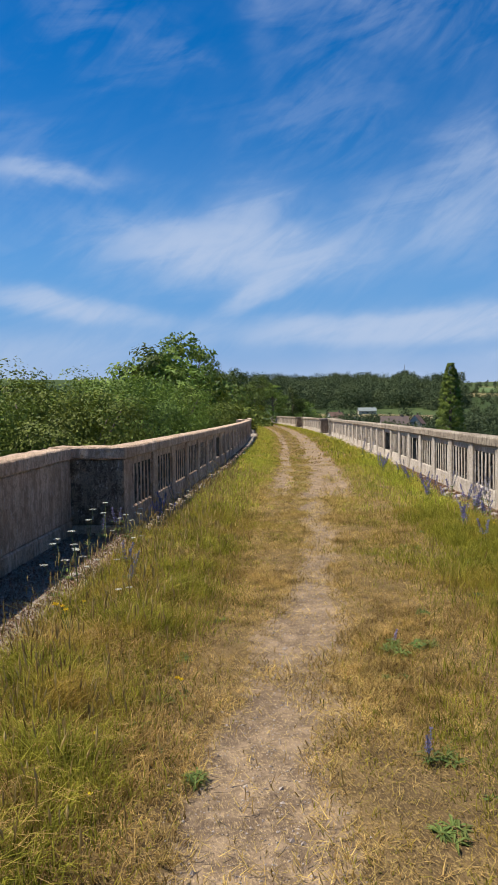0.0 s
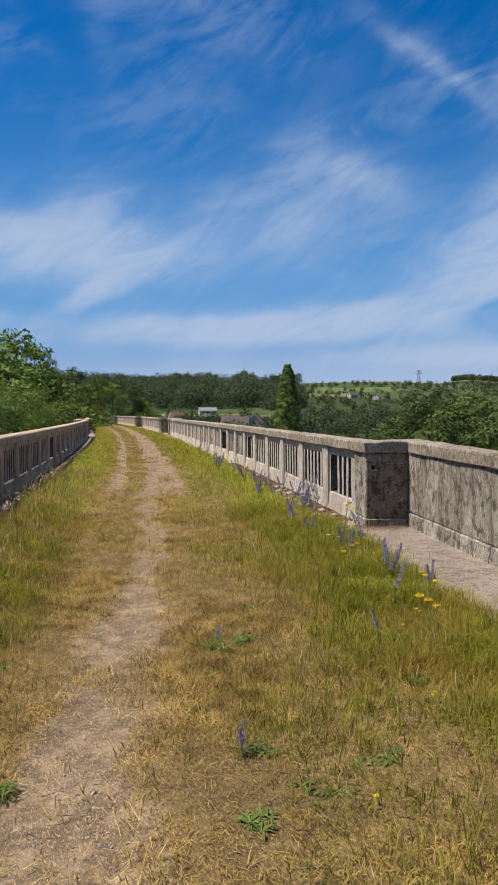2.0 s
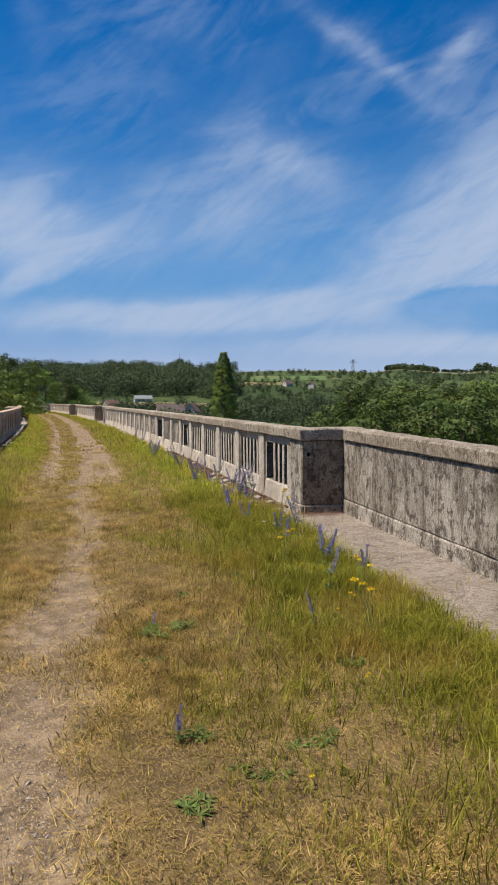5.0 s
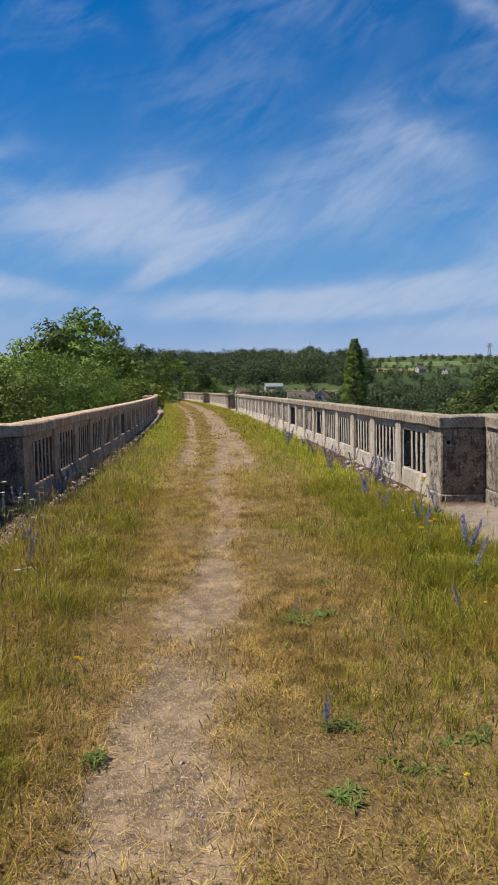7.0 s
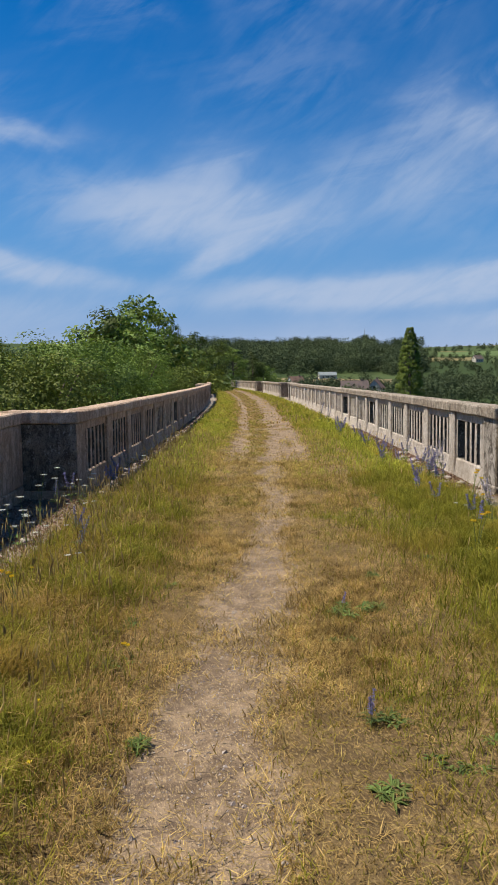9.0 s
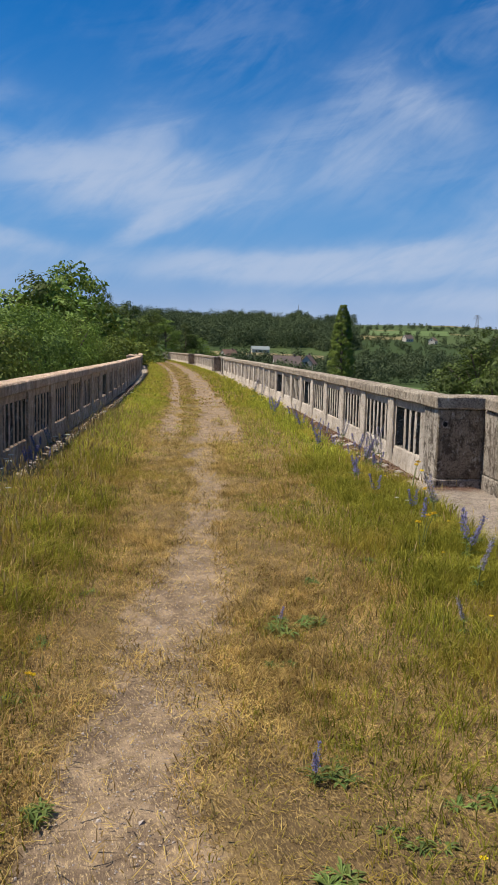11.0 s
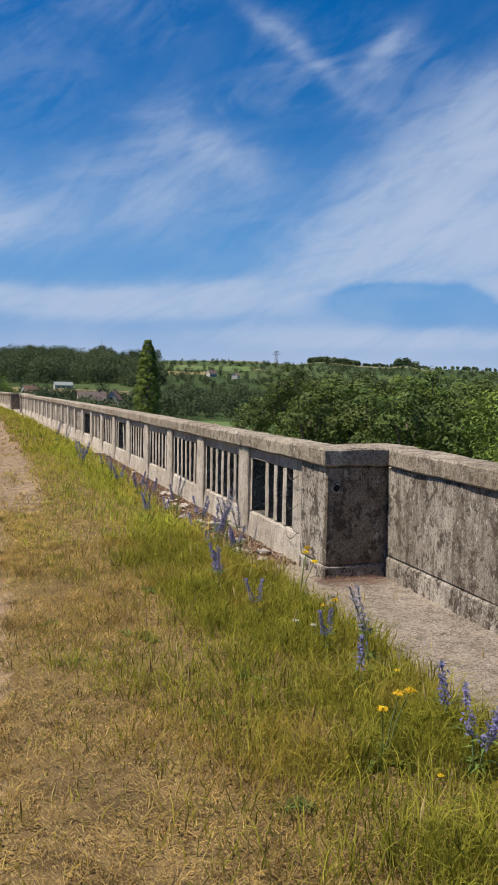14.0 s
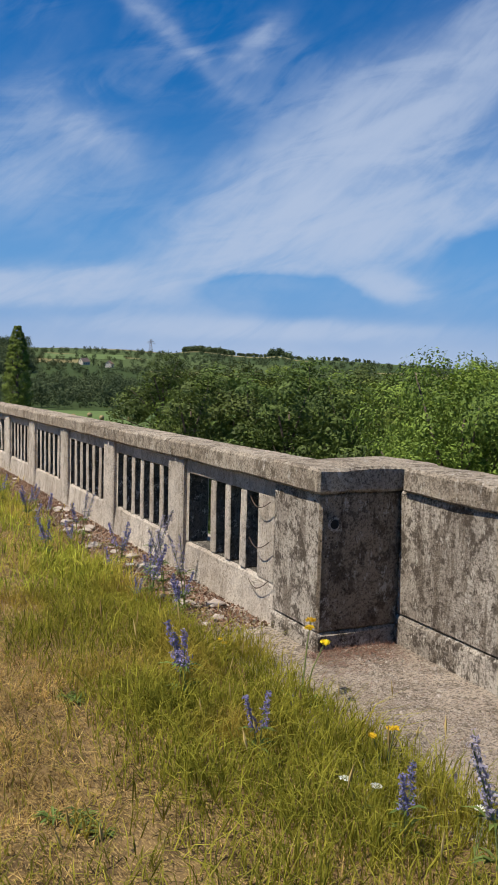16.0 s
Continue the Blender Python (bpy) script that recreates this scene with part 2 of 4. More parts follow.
def on_line(a):
    """Place and heading on the inner face of the eastern parapet, a metres past its corner."""
    if a < 0:
        return START.x + a * math.sin(HEADING), START.y + a * math.cos(HEADING), HEADING
    f = min(a / STEP, len(LINE) - 1.001)
    i = int(f)
    f -= i
    return tuple(u * (1 - f) + v * f for u, v in zip(LINE[i], LINE[i + 1]))


def deck_z(a):
    return -SLOPE * max(a, 0.0)


def bridge(a, off, z=0.0):
    """World point a metres along, off metres to the west of the eastern parapet's face, z above the deck."""
    x, y, h = on_line(a)
    return Vector((x - off * math.cos(h), y + off * math.sin(h), deck_z(a) + z))


def side_pose(a, east, z=0.0, back=0.0):
    """A pose on the parapet: y points outwards, x along it."""
    x, y, h = on_line(a)
    off = -back if east else WIDTH + back
    p = bridge(a, off, z)
    ux = Vector((-math.sin(h), -math.cos(h), 0)) if east else Vector((math.sin(h), math.cos(h), 0))
    uy = Vector((math.cos(h), -math.sin(h), 0)) if east else Vector((-math.cos(h), math.sin(h), 0))
    s = SLOPE if a >= 0 else 0.0
    ux.z = s if east else -s
    ux.normalize()
    uz = ux.cross(uy)
    return Matrix(((ux.x, uy.x, uz.x, p.x), (ux.y, uy.y, uz.y, p.y), (ux.z, uy.z, uz.z, p.z), (0, 0, 0, 1)))


# ---- mesh helpers ----
def mesh_from(name, verts, faces, mat, smooth=False):
    """A mesh from arrays of equal-sided faces."""
    verts, faces = np.asarray(verts, dtype=np.float32), np.asarray(faces, dtype=np.int32)
    me = bpy.data.meshes.new(name)
    k = faces.shape[1]
    me.vertices.add(len(verts))
    me.vertices.foreach_set("co", verts.ravel())
    me.loops.add(faces.size)
    me.loops.foreach_set("vertex_index", faces.ravel())
    me.polygons.add(len(faces))
    me.polygons.foreach_set("loop_start", np.arange(0, faces.size, k, dtype=np.int32))
    me.polygons.foreach_set("use_smooth", np.full(len(faces), smooth))
    me.update(calc_edges=True)
    me.materials.append(mat)
    return me


def put(name, mesh, parent=None, m=None, label=""):
    ob = new(name, mesh)
    if parent:
        ob.parent = parent
    if m is not None:
        ob.matrix_basis = m
    return tagged(ob, label) if label else ob


def to_mesh(name, bm, mat, smooth=False):
    me = bpy.data.meshes.new(name)
    bmesh.ops.recalc_face_normals(bm, faces=bm.faces)
    bm.to_mesh(me)
    bm.free()
    me.materials.append(mat)
    if smooth:
        me.polygons.foreach_set("use_smooth", np.ones(len(me.polygons), dtype=bool))
    return me


def part(name, bm, mat, parent, label=""):
    return put(name, to_mesh(name, bm, mat), parent, None, label)


def add_box(bm, x0, x1, y0, y1, z0, z1, bevel=0.0):
    r = bmesh.ops.create_cube(bm, size=1.0, matrix=Matrix.Translation(((x0 + x1) / 2, (y0 + y1) / 2, (z0 + z1) / 2)) @ Matrix.Diagonal((x1 - x0, y1 - y0, z1 - z0, 1)))
    if bevel:
        edges = list({e for v in r["verts"] for e in v.link_edges})
        bmesh.ops.bevel(bm, geom=edges, offset=bevel, segments=1, affect="EDGES")


def rough_box(x0, x1, y0, y1, z0, z1, cell, amount, seed, bevel=0.015):
    """A box with worn edges and an uneven cast face."""
    bm = bmesh.new()
    add_box(bm, x0, x1, y0, y1, z0, z1, bevel)
    for axis, lo, hi in ((0, x0, x1), (2, z0, z1), (1, y0, y1)):
        k = max(1, int((hi - lo) / cell))
        for i in range(1, k):
            co, no = Vector((0, 0, 0)), Vector((0, 0, 0))
            co[axis], no[axis] = lo + (hi - lo) * i / k, 1.0
            bmesh.ops.bisect_plane(bm, geom=bm.verts[:] + bm.edges[:] + bm.faces[:], plane_co=co, plane_no=no)
    for v in bm.verts:
        q = Vector(v.co) * 3.1 + Vector((seed * 7.3, seed * 1.7, 0))
        v.co += amount * (noise.noise_vector(q) + 0.5 * noise.noise_vector(q * 3.7))
    return bm


# ---- the parapets ----
PITCH, FIRST = 1.733, 0.367
POST_W, CAP_Z0, CAP_Z1, THICK = 0.30, 0.865, 1.0, 0.22
SLOTS, SLOT_Z0, SLOT_Z1 = 6, 0.25, 0.76
REFUGE_LEN, REFUGE_E, REFUGE_W = 6.0, 0.50, 0.60
GAP = PITCH - POST_W
MARGIN = 0.05
BAR_W = 0.082
SLOT_W = (GAP - 2 * MARGIN - (SLOTS - 1) * BAR_W) / SLOTS


def shade_sided(me):
    """Gives every face but the one towards the track a colour dark as shade."""
    me.materials.append(SLOT_SHADE)
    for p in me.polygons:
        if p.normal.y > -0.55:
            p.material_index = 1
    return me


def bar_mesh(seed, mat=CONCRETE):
    return shade_sided(to_mesh("baluster", rough_box(-BAR_W / 2, BAR_W / 2, 0, 0.12, SLOT_Z0, SLOT_Z1, 0.09, 0.005, seed, 0.008), mat))


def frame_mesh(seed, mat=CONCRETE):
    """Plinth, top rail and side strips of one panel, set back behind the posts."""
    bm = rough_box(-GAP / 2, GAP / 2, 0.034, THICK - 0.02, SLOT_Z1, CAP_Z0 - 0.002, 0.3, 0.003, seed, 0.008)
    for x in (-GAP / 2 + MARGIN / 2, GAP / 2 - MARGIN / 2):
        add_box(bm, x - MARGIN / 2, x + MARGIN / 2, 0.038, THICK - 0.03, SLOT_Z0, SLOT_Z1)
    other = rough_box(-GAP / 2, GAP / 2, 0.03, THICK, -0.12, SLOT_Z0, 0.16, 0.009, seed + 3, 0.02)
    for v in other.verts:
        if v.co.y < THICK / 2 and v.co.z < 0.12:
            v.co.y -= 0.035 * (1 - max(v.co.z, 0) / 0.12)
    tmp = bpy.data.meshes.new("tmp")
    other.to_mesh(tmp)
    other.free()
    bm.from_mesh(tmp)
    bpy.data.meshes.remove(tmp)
    return shade_sided(to_mesh("panel_frame", bm, mat))


KIT = {}
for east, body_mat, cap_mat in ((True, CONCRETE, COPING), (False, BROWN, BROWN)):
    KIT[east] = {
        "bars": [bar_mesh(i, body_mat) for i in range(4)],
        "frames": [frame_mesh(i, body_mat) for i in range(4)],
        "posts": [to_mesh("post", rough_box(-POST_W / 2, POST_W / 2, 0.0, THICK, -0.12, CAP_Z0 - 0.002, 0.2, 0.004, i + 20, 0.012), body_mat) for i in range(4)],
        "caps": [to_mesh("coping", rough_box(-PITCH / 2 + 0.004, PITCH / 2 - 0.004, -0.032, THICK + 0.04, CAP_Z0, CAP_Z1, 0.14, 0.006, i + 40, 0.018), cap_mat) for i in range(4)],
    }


def bar_x(i):
    return -GAP / 2 + MARGIN + SLOT_W * i + BAR_W * (i - 0.5)


def balustrade(parent, east, a0, a1, rnd, damage=None):
    """Posts, panels with their balusters and copings from a0 to a1."""
    k = math.ceil((a0 - FIRST) / PITCH)
    while FIRST + (k + 1) * PITCH <= a1 + 0.5:
        a = FIRST + (k + 0.5) * PITCH
        if FIRST + k * PITCH >= a0:
            here = side_pose(a, east)
            put("post", rnd.choice(KIT[east]["posts"]), parent, side_pose(FIRST + (k + 1) * PITCH, east))
            put("coping", rnd.choice(KIT[east]["caps"]), parent, side_pose(a, east))
            panel = put("panel", rnd.choice(KIT[east]["frames"]), parent, here)
            kept, leaning = (damage or {}).get(k, ((1, 2, 3, 4, 5), ()))
            for i in kept:
                s = -1 if east else 1
                put("baluster", rnd.choice(KIT[east]["bars"]), panel, pose(bar_x(i) * s, 0.036, 0))
            if k == 0 and east:
                strip_bm = rough_box(GAP / 2 - 0.26, GAP / 2 - MARGIN, 0.032, THICK - 0.05, SLOT_Z0 - 0.01, SLOT_Z1 + 0.01, 0.12, 0.005, 9, 0.006)
                put("infill", shade_sided(to_mesh("infill", strip_bm, CONCRETE)), panel)
            for i, tip in leaning:
                s = -1 if east else 1
                put("baluster", rnd.choice(KIT[east]["bars"]), panel, pose(bar_x(i) * s, 0.075, SLOT_Z0, 0, tip * s, 0) @ pose(0, 0, -SLOT_Z0))
        k += 1


def refuge(parent, east, a_far, depth):
    """A solid bay set outwards, with its end pier standing towards the track."""
    def slab_box(a0, a1, o0, o1, z0, z1, seed, mat, name, cell=0.18, amount=0.005):
        am = (a0 + a1) / 2
        return put(name, to_mesh(name, rough_box(-(a1 - a0) / 2, (a1 - a0) / 2, o0, o1, z0, z1, cell, amount, seed), mat), parent, side_pose(am, east))
    a_near = a_far - REFUGE_LEN
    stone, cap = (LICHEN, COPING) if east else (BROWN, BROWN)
    slab_box(a_near, a_far - 0.002, depth + 0.012, depth + 0.24, 0.16, CAP_Z0 - 0.002, 60 + east, stone, "bay_wall")
    slab_box(a_near, a_far - 0.002, depth, depth + 0.25, -0.12, 0.16, 64 + east, stone, "bay_plinth")
    n = 3
    for i in range(n):
        slab_box(a_near + REFUGE_LEN * i / n + 0.004, a_near + REFUGE_LEN * (i + 1) / n - (0.05 if i == n - 1 else 0.004), depth - 0.018, depth + 0.27, CAP_Z0, CAP_Z1, 70 + i + 5 * east, cap, "coping", 0.08, 0.011)
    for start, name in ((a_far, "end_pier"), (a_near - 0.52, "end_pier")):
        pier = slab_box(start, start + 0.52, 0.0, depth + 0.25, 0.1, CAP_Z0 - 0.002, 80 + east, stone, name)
        # the end faces of the piers have dark crust, coloured deeper for their shade
        pier.data.materials.append(SHADED_CRUST)
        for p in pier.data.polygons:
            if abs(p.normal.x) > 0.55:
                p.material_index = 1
        slab_box(start - 0.008, start + 0.528, -0.008, depth + 0.26, -0.12, 0.1, 84 + east, stone, "pier_base")
        slab_box(start - 0.03, start + 0.5, -0.032, depth + 0.272, CAP_Z0, CAP_Z1 + 0.003, 88 + east, cap, "coping", 0.07, 0.011)


BAYS = (0.0, 46.0, 70.0)
rnd = random.Random(4)
for east in (True, False):
    wall = tagged(new("parapet_east" if east else "parapet_west"), "weathered grey concrete balustrade parapet with solid refuge bays", "parapet", kind="structure")
    depth = REFUGE_E if east else REFUGE_W
    damage = {0: ((2, 3, 4), ()), 5: ((1, 5), ((3, 14),)), 8: ((), ())} if east else {6: ((1, 2), ())}
    edges = [-26.0] + [v for b in BAYS for v in (b - REFUGE_LEN - 0.5, b + 0.3)] + [104.0]
    for lo, hi in zip(edges[::2], edges[1::2]):
        balustrade(wall, east, lo, hi, rnd, damage)
    for b in BAYS:
        refuge(wall, east, b, depth)


# ---- deck, fill and ground ----
def strip(name, mat, a0, a1, da, offs, height, worn=None, thick=None):
    """A sheet that follows the bridge."""
    n = int((a1 - a0) / da) + 1
    verts, marks = [], []
    for i in range(n):
        a = a0 + da * i
        for o in offs:
            verts.append(bridge(a, o, height(a, o)))
            if worn:
                marks.append(worn(a, o))
    m = len(offs)
    faces = [(i * m + j, i * m + j + 1, (i + 1) * m + j + 1, (i + 1) * m + j) for i in range(n - 1) for j in range(m - 1)]
    me = mesh_from(name, [tuple(v) for v in verts], [f[::-1] for f in faces], mat, True)
    if worn:
        at = me.attributes.new("worn", "FLOAT", "POINT")
        at.data.foreach_set("value", np.array(marks, dtype=np.float32))
    return put(name, me)


def smooth(v, lo, hi):
    t = min(max((v - lo) / (hi - lo), 0.0), 1.0)
    return t * t * (3 - 2 * t)


def rut(a, o):
    """How far the grass is trodden away: 1 on the bare path."""
    wob = 0.14 * noise.noise(Vector((a * 0.35, 3.0, 0))) + 0.16 * noise.noise(Vector((a * 1.6, o * 2.0, 5.0)))
    mid = 2.82 - 0.34 * smooth(a, -4.5, -1.5)
    half = 0.22 - 0.06 * smooth(a, -4.6, -2.5)
    near = 1 - smooth(abs(o + wob - mid), half - 0.1, half + 0.16)
    two = smooth(a, 2.0, 6.0)
    left = 1 - smooth(abs(o + wob - 2.98), 0.06, 0.26)
    right = 1 - smooth(abs(o + wob - 2.15 + 0.008 * a), 0.18, 0.5)
    spot = 0.95 + 0.75 * noise.noise(Vector((a * 1.1, o * 2.2, 9.0))) + 0.3 * noise.noise(Vector((a * 4.0, o * 5.0, 11.0)))
    return max(0.0, min(1.0, (near * (1 - two * 0.85) + max(0.85 * left, right) * two) * spot))


def fill_z(a, o):
    crown = 0.05 * smooth(o, 0.4, 1.0) * smooth(4.5 - o, 0.1, 0.6)
    return crown + 0.025 * noise.noise(Vector((a * 0.9, o * 1.1, 1.0))) + 0.005 * noise.noise(Vector((a * 4, o * 4, 2.0))) - 0.03 * rut(a, o) - 0.05 * (1 - smooth(o, 0.2, 0.45)) * (1 if o < 1 else 0) + 0.012 * smooth(o, 4.4, 4.7)


offs = [0.2 + 0.09 * i for i in range(48)]
ground_fill = tagged(strip("ground_track", SOIL, -26, 104, 0.16, offs, fill_z, rut), "trodden sandy earth path with dry thatch", "ground", kind="structure")
tagged(strip("pavement_deck", SLAB, -26, 104, 0.25, [-0.78, -0.3, 0.1, 0.5, 1.2, 2.4, 3.6, 4.3, 4.8, 5.2, 5.6], lambda a, o: 0.006 * noise.noise(Vector((a, o, 7)))), "stained rough concrete bridge deck slab", "slab", kind="structure")
bm = bmesh.new()
ring = []
for i in range(66):
    a = -26 + 2 * i
    ring.append([bm.verts.new(bridge(a, o, z)) for o, z in ((-0.9, -0.03), (5.7, -0.03), (5.7, -0.35), (4.9, -1.5), (-0.1, -1.5), (-0.9, -0.35))])
for p, q in zip(ring, ring[1:]):
    for j in range(6):
        bm.faces.new((p[j], p[(j + 1) % 6], q[(j + 1) % 6], q[j]))
bm.faces.new(ring[0])
bm.faces.new(ring[-1])
deck = tagged(put("deck_body", to_mesh("deck_body", bm, CONCRETE)), "grey concrete viaduct deck", "bridge", kind="structure")


# plain piers under the deck
for a in (-24.0, -3.0, 20.0, 43.0, 67.0, 90.0):
    x, y, h = on_line(a)
    q = bridge(a, WIDTH / 2, -1.48)
    tagged(put("bridge_pier", to_mesh("bridge_pier", rough_box(-2.2, 2.2, -0.9, 0.9, -18.5 - q.z, 0, 1.5, 0.01, 5), CONCRETE), None, pose(q.x, q.y, q.z, 0, 0, -math.degrees(h))), "plain grey concrete viaduct pier", "pier", kind="structure")


# ---- the valley ----
def interp(x, table):
    for (x0, y0), (x1, y1) in zip(table, table[1:]):
        if x <= x1:
            return y0 + (y1 - y0) * max(0.0, (x - x0) / (x1 - x0))
    return table[-1][1]


RIDGE = [(-180, 1.0), (-40, 1.4), (-6, 1.7), (8, 1.6), (14, 1.3), (20, 1.3), (24, 1.1), (28, 1.15), (33, 1.2), (36, 1.05), (38, 1.3), (40.5, 1.05), (42.5, 0.95), (43.7, 1.15), (45, 0.9), (48, 0.9), (60, 0.4), (75, 0.8), (180, 1.0)]


def land_z(x, y):
    r = math.hypot(x, y)
    az = math.degrees(math.atan2(x, y))
    rim = 1500 * math.tan(radians(interp(az, RIDGE))) + 1.5
    t = smooth(r, 420, 1500)
    z = -18 + (rim + 18) * (0.55 * t + 0.45 * min(max((r - 420) / 1080, 0), 1))
    if r > 1500:
        z = rim - (r - 1500) * 0.004
    # the wooded bank into which the far end of the bridge runs
    bx, by = x - 24, y - 112
    z += 17.0 * math.exp(-(bx * bx + by * by) / 1500.0) * (1 if r < 420 else 0)
    return z + 1.5 * noise.noise(Vector((x * 0.006, y * 0.006, 0))) * smooth(r, 60, 300)


def land_material():
    m, n = material("meadows_and_fields")
    pos = n.add("ShaderNodeNewGeometry").outputs["Position"]
    cell = n.add("ShaderNodeTexVoronoi", {"Vector": n.add("ShaderNodeMapping", {"Vector": pos, "Rotation": (0, 0, 0.4), "Scale": (1, 0.6, 0)}).outputs[0], "Scale": 0.0075, "Randomness": 0.9})
    pick = n.add("ShaderNodeSeparateXYZ", {0: cell.outputs["Color"]})
    fine = n.noise(pos, 0.4, 5.0)
    green = n.mix(n.ramp(pick.outputs[0], 0.2, 0.8), (0.032, 0.05, 0.016), (0.062, 0.085, 0.03))
    field = n.mix(n.ramp(pick.outputs[1], 0.8, 0.82), green, (0.2, 0.165, 0.08))
    field = n.mix(n.math("MULTIPLY", n.ramp(fine, 0.4, 0.7), 0.35), field, (0.06, 0.09, 0.025))
    finish(n, field, 0.95, spec=0.1)
    return m


LAND = land_material()
radii = [0.0] + [12 * 1.075 ** i for i in range(83)]
sect = [-180 + 3 * i for i in range(58)] + [-6 + 0.75 * i for i in range(104)] + [72 + 3 * i for i in range(36)]
verts = [(0, 0, -18.0)]
for r in radii[1:]:
    for s in sect:
        x, y = r * math.sin(radians(s)), r * math.cos(radians(s))
        verts.append((x, y, land_z(x, y)))
k = len(sect)
quads = [(1 + i * k + j, 1 + i * k + (j + 1) % k, 1 + (i + 1) * k + (j + 1) % k, 1 + (i + 1) * k + j) for i in range(len(radii) - 2) for j in range(k)]
quads += [(0, 1 + (j + 2) % k, 1 + (j + 1) % k, 1 + j) for j in range(0, k - 1, 2)]
tagged(put("ground", mesh_from("ground", verts, quads, LAND, True)), "green valley meadows with golden stubble fields", "ground", kind="structure")


# ---- trees ----
LEAF = foliage("leaves", (0.036, 0.06, 0.012), (0.21, 0.275, 0.046), 0.22)
LEAF_BRIGHT = foliage("bright_leaves", (0.042, 0.066, 0.012), (0.23, 0.295, 0.046), 0.22)
LEAF_DARK = foliage("dark_leaves", (0.028, 0.046, 0.012), (0.13, 0.175, 0.036), 0.2)


def leaf_cloud(rng, centres, radius, per, size, flat=0.7, out=None):
    """Leaves as small blades scattered through clumps."""
    n = len(centres) * per
    c = np.repeat(centres, per, axis=0)
    d = rng.normal(size=(n, 3))
    d /= np.linalg.norm(d, axis=1, keepdims=True) + 1e-9
    rad = np.repeat(radius, per)[:, None] * rng.uniform(0.25, 1.0, (n, 1)) ** 0.5
    p = c + d * rad * np.array([1, 1, flat])
    nrm = d * 0.7 + rng.normal(size=(n, 3)) * 0.6 + np.array([0, 0, 0.45])
    if out is not None:
        nrm = np.repeat(out, per, axis=0) * 0.95 + d * 0.45 + rng.normal(size=(n, 3)) * 0.42
    nrm /= np.linalg.norm(nrm, axis=1, keepdims=True)
    u = np.cross(nrm, rng.normal(size=(n, 3)))
    u /= np.linalg.norm(u, axis=1, keepdims=True) + 1e-9
    v = np.cross(nrm, u)
    s = size * rng.uniform(0.6, 1.35, (n, 1))
    tri = np.stack([p - u * s, p - v * s * 0.6 + nrm * s * 0.15, p + u * s * 0.7 + v * s * 0.6], axis=1)
    return tri.reshape(-1, 3), np.arange(n * 3).reshape(-1, 3)


def limb(bm, a, b, r0, r1, sides=6):
    a, b = Vector(a), Vector(b)
    q = (b - a).to_track_quat("Z", "Y").to_matrix()
    rings = []
    for p, r in ((a, r0), (a.lerp(b, 0.5) + q @ Vector((r0 * 0.4, 0, 0)), (r0 + r1) / 2), (b, r1)):
        rings.append([bm.verts.new(p + q @ Vector((r * math.cos(2 * math.pi * i / sides), r * math.sin(2 * math.pi * i / sides), 0))) for i in range(sides)])
    for s, t in zip(rings, rings[1:]):
        for i in range(sides):
            bm.faces.new((s[i], s[(i + 1) % sides], t[(i + 1) % sides], t[i]))
    bm.faces.new(rings[-1])


def make_tree(name, label, seed, height, spread, clumps, per, leaf, mat, shape="round", low=0.12, gaps=0.0):
    """A tree of tapered trunk, limbs and a crown of many leaves; its foot is at the origin."""
    rng = np.random.default_rng(seed)
    tree = tagged(new(name), label, "tree")
    bm = bmesh.new()
    limb(bm, (0, 0, -0.5), (0.2, 0.1, height * 0.55), height * 0.02, height * 0.011, 8)
    limb(bm, (0.2, 0.1, height * 0.54), (0.1, 0.3, height * 0.84), height * 0.011, height * 0.003)
    cs, rs, ways = [], [], []
    lobes = rng.normal(size=(15, 3))
    lobes[:10, 2] = np.abs(lobes[:10, 2])
    lobes[:3] = lobes[:3] * 0.25 + np.array([0, 0, 1.0])
    lobes /= np.linalg.norm(lobes, axis=1, keepdims=True)
    while len(cs) < clumps:
        d = rng.normal(size=3)
        d /= np.linalg.norm(d)
        k = rng.uniform(0.45, 1.0) ** 0.45
        if shape == "poplar":
            t = rng.uniform(0.02, 1.0)
            w = spread * min(1.0, 0.5 + 2.0 * t) * (1 - 0.8 * t ** 3.0)
            ang = rng.uniform(0, 2 * math.pi)
            p = np.array([math.cos(ang) * w * k, math.sin(ang) * w * k, height * (0.05 + 0.93 * t)])
            r = spread * 0.25 * (1.1 - 0.7 * t)
        else:
            core = lobes[rng.integers(0, len(lobes))]
            reach = 0.33 if k > 0.62 else 0.2
            p = (core * (0.7 + 0.1 * math.sin(core[0] * 9)) + d * np.array([1, 1, 0.8]) * reach) * np.array([spread, spread, height * (1 - low) * 0.5])
            p[2] += height * (low + (1 - low) * 0.5)
            r = spread * rng.uniform(0.11, 0.2)
        if gaps and noise.noise(Vector(p * 0.35 + seed)) < gaps - 0.25:
            if rng.uniform() < 0.85:
                continue
        cs.append(p)
        rs.append(r)
        ways.append(d if shape != "poplar" else np.array([p[0], p[1], spread * 0.5]) / (np.linalg.norm(p[:2]) + spread * 0.5))
    cs, rs = np.array(cs), np.array(rs)
    for i in range(0, clumps, max(1, clumps // 14)):
        p = cs[i]
        z0 = max(height * 0.16, min(p[2] * 0.65, height * 0.7))
        limb(bm, (0.15, 0.1, z0), tuple(p), height * 0.007, height * 0.0015, 5)
    put("trunk", to_mesh("trunk", bm, BARK, True), tree)
    v, f = leaf_cloud(rng, cs, rs, per, leaf, out=np.array(ways))
    put("crown", mesh_from("crown", v, f, mat), tree)
    tree["tall"] = float(height)
    return tree


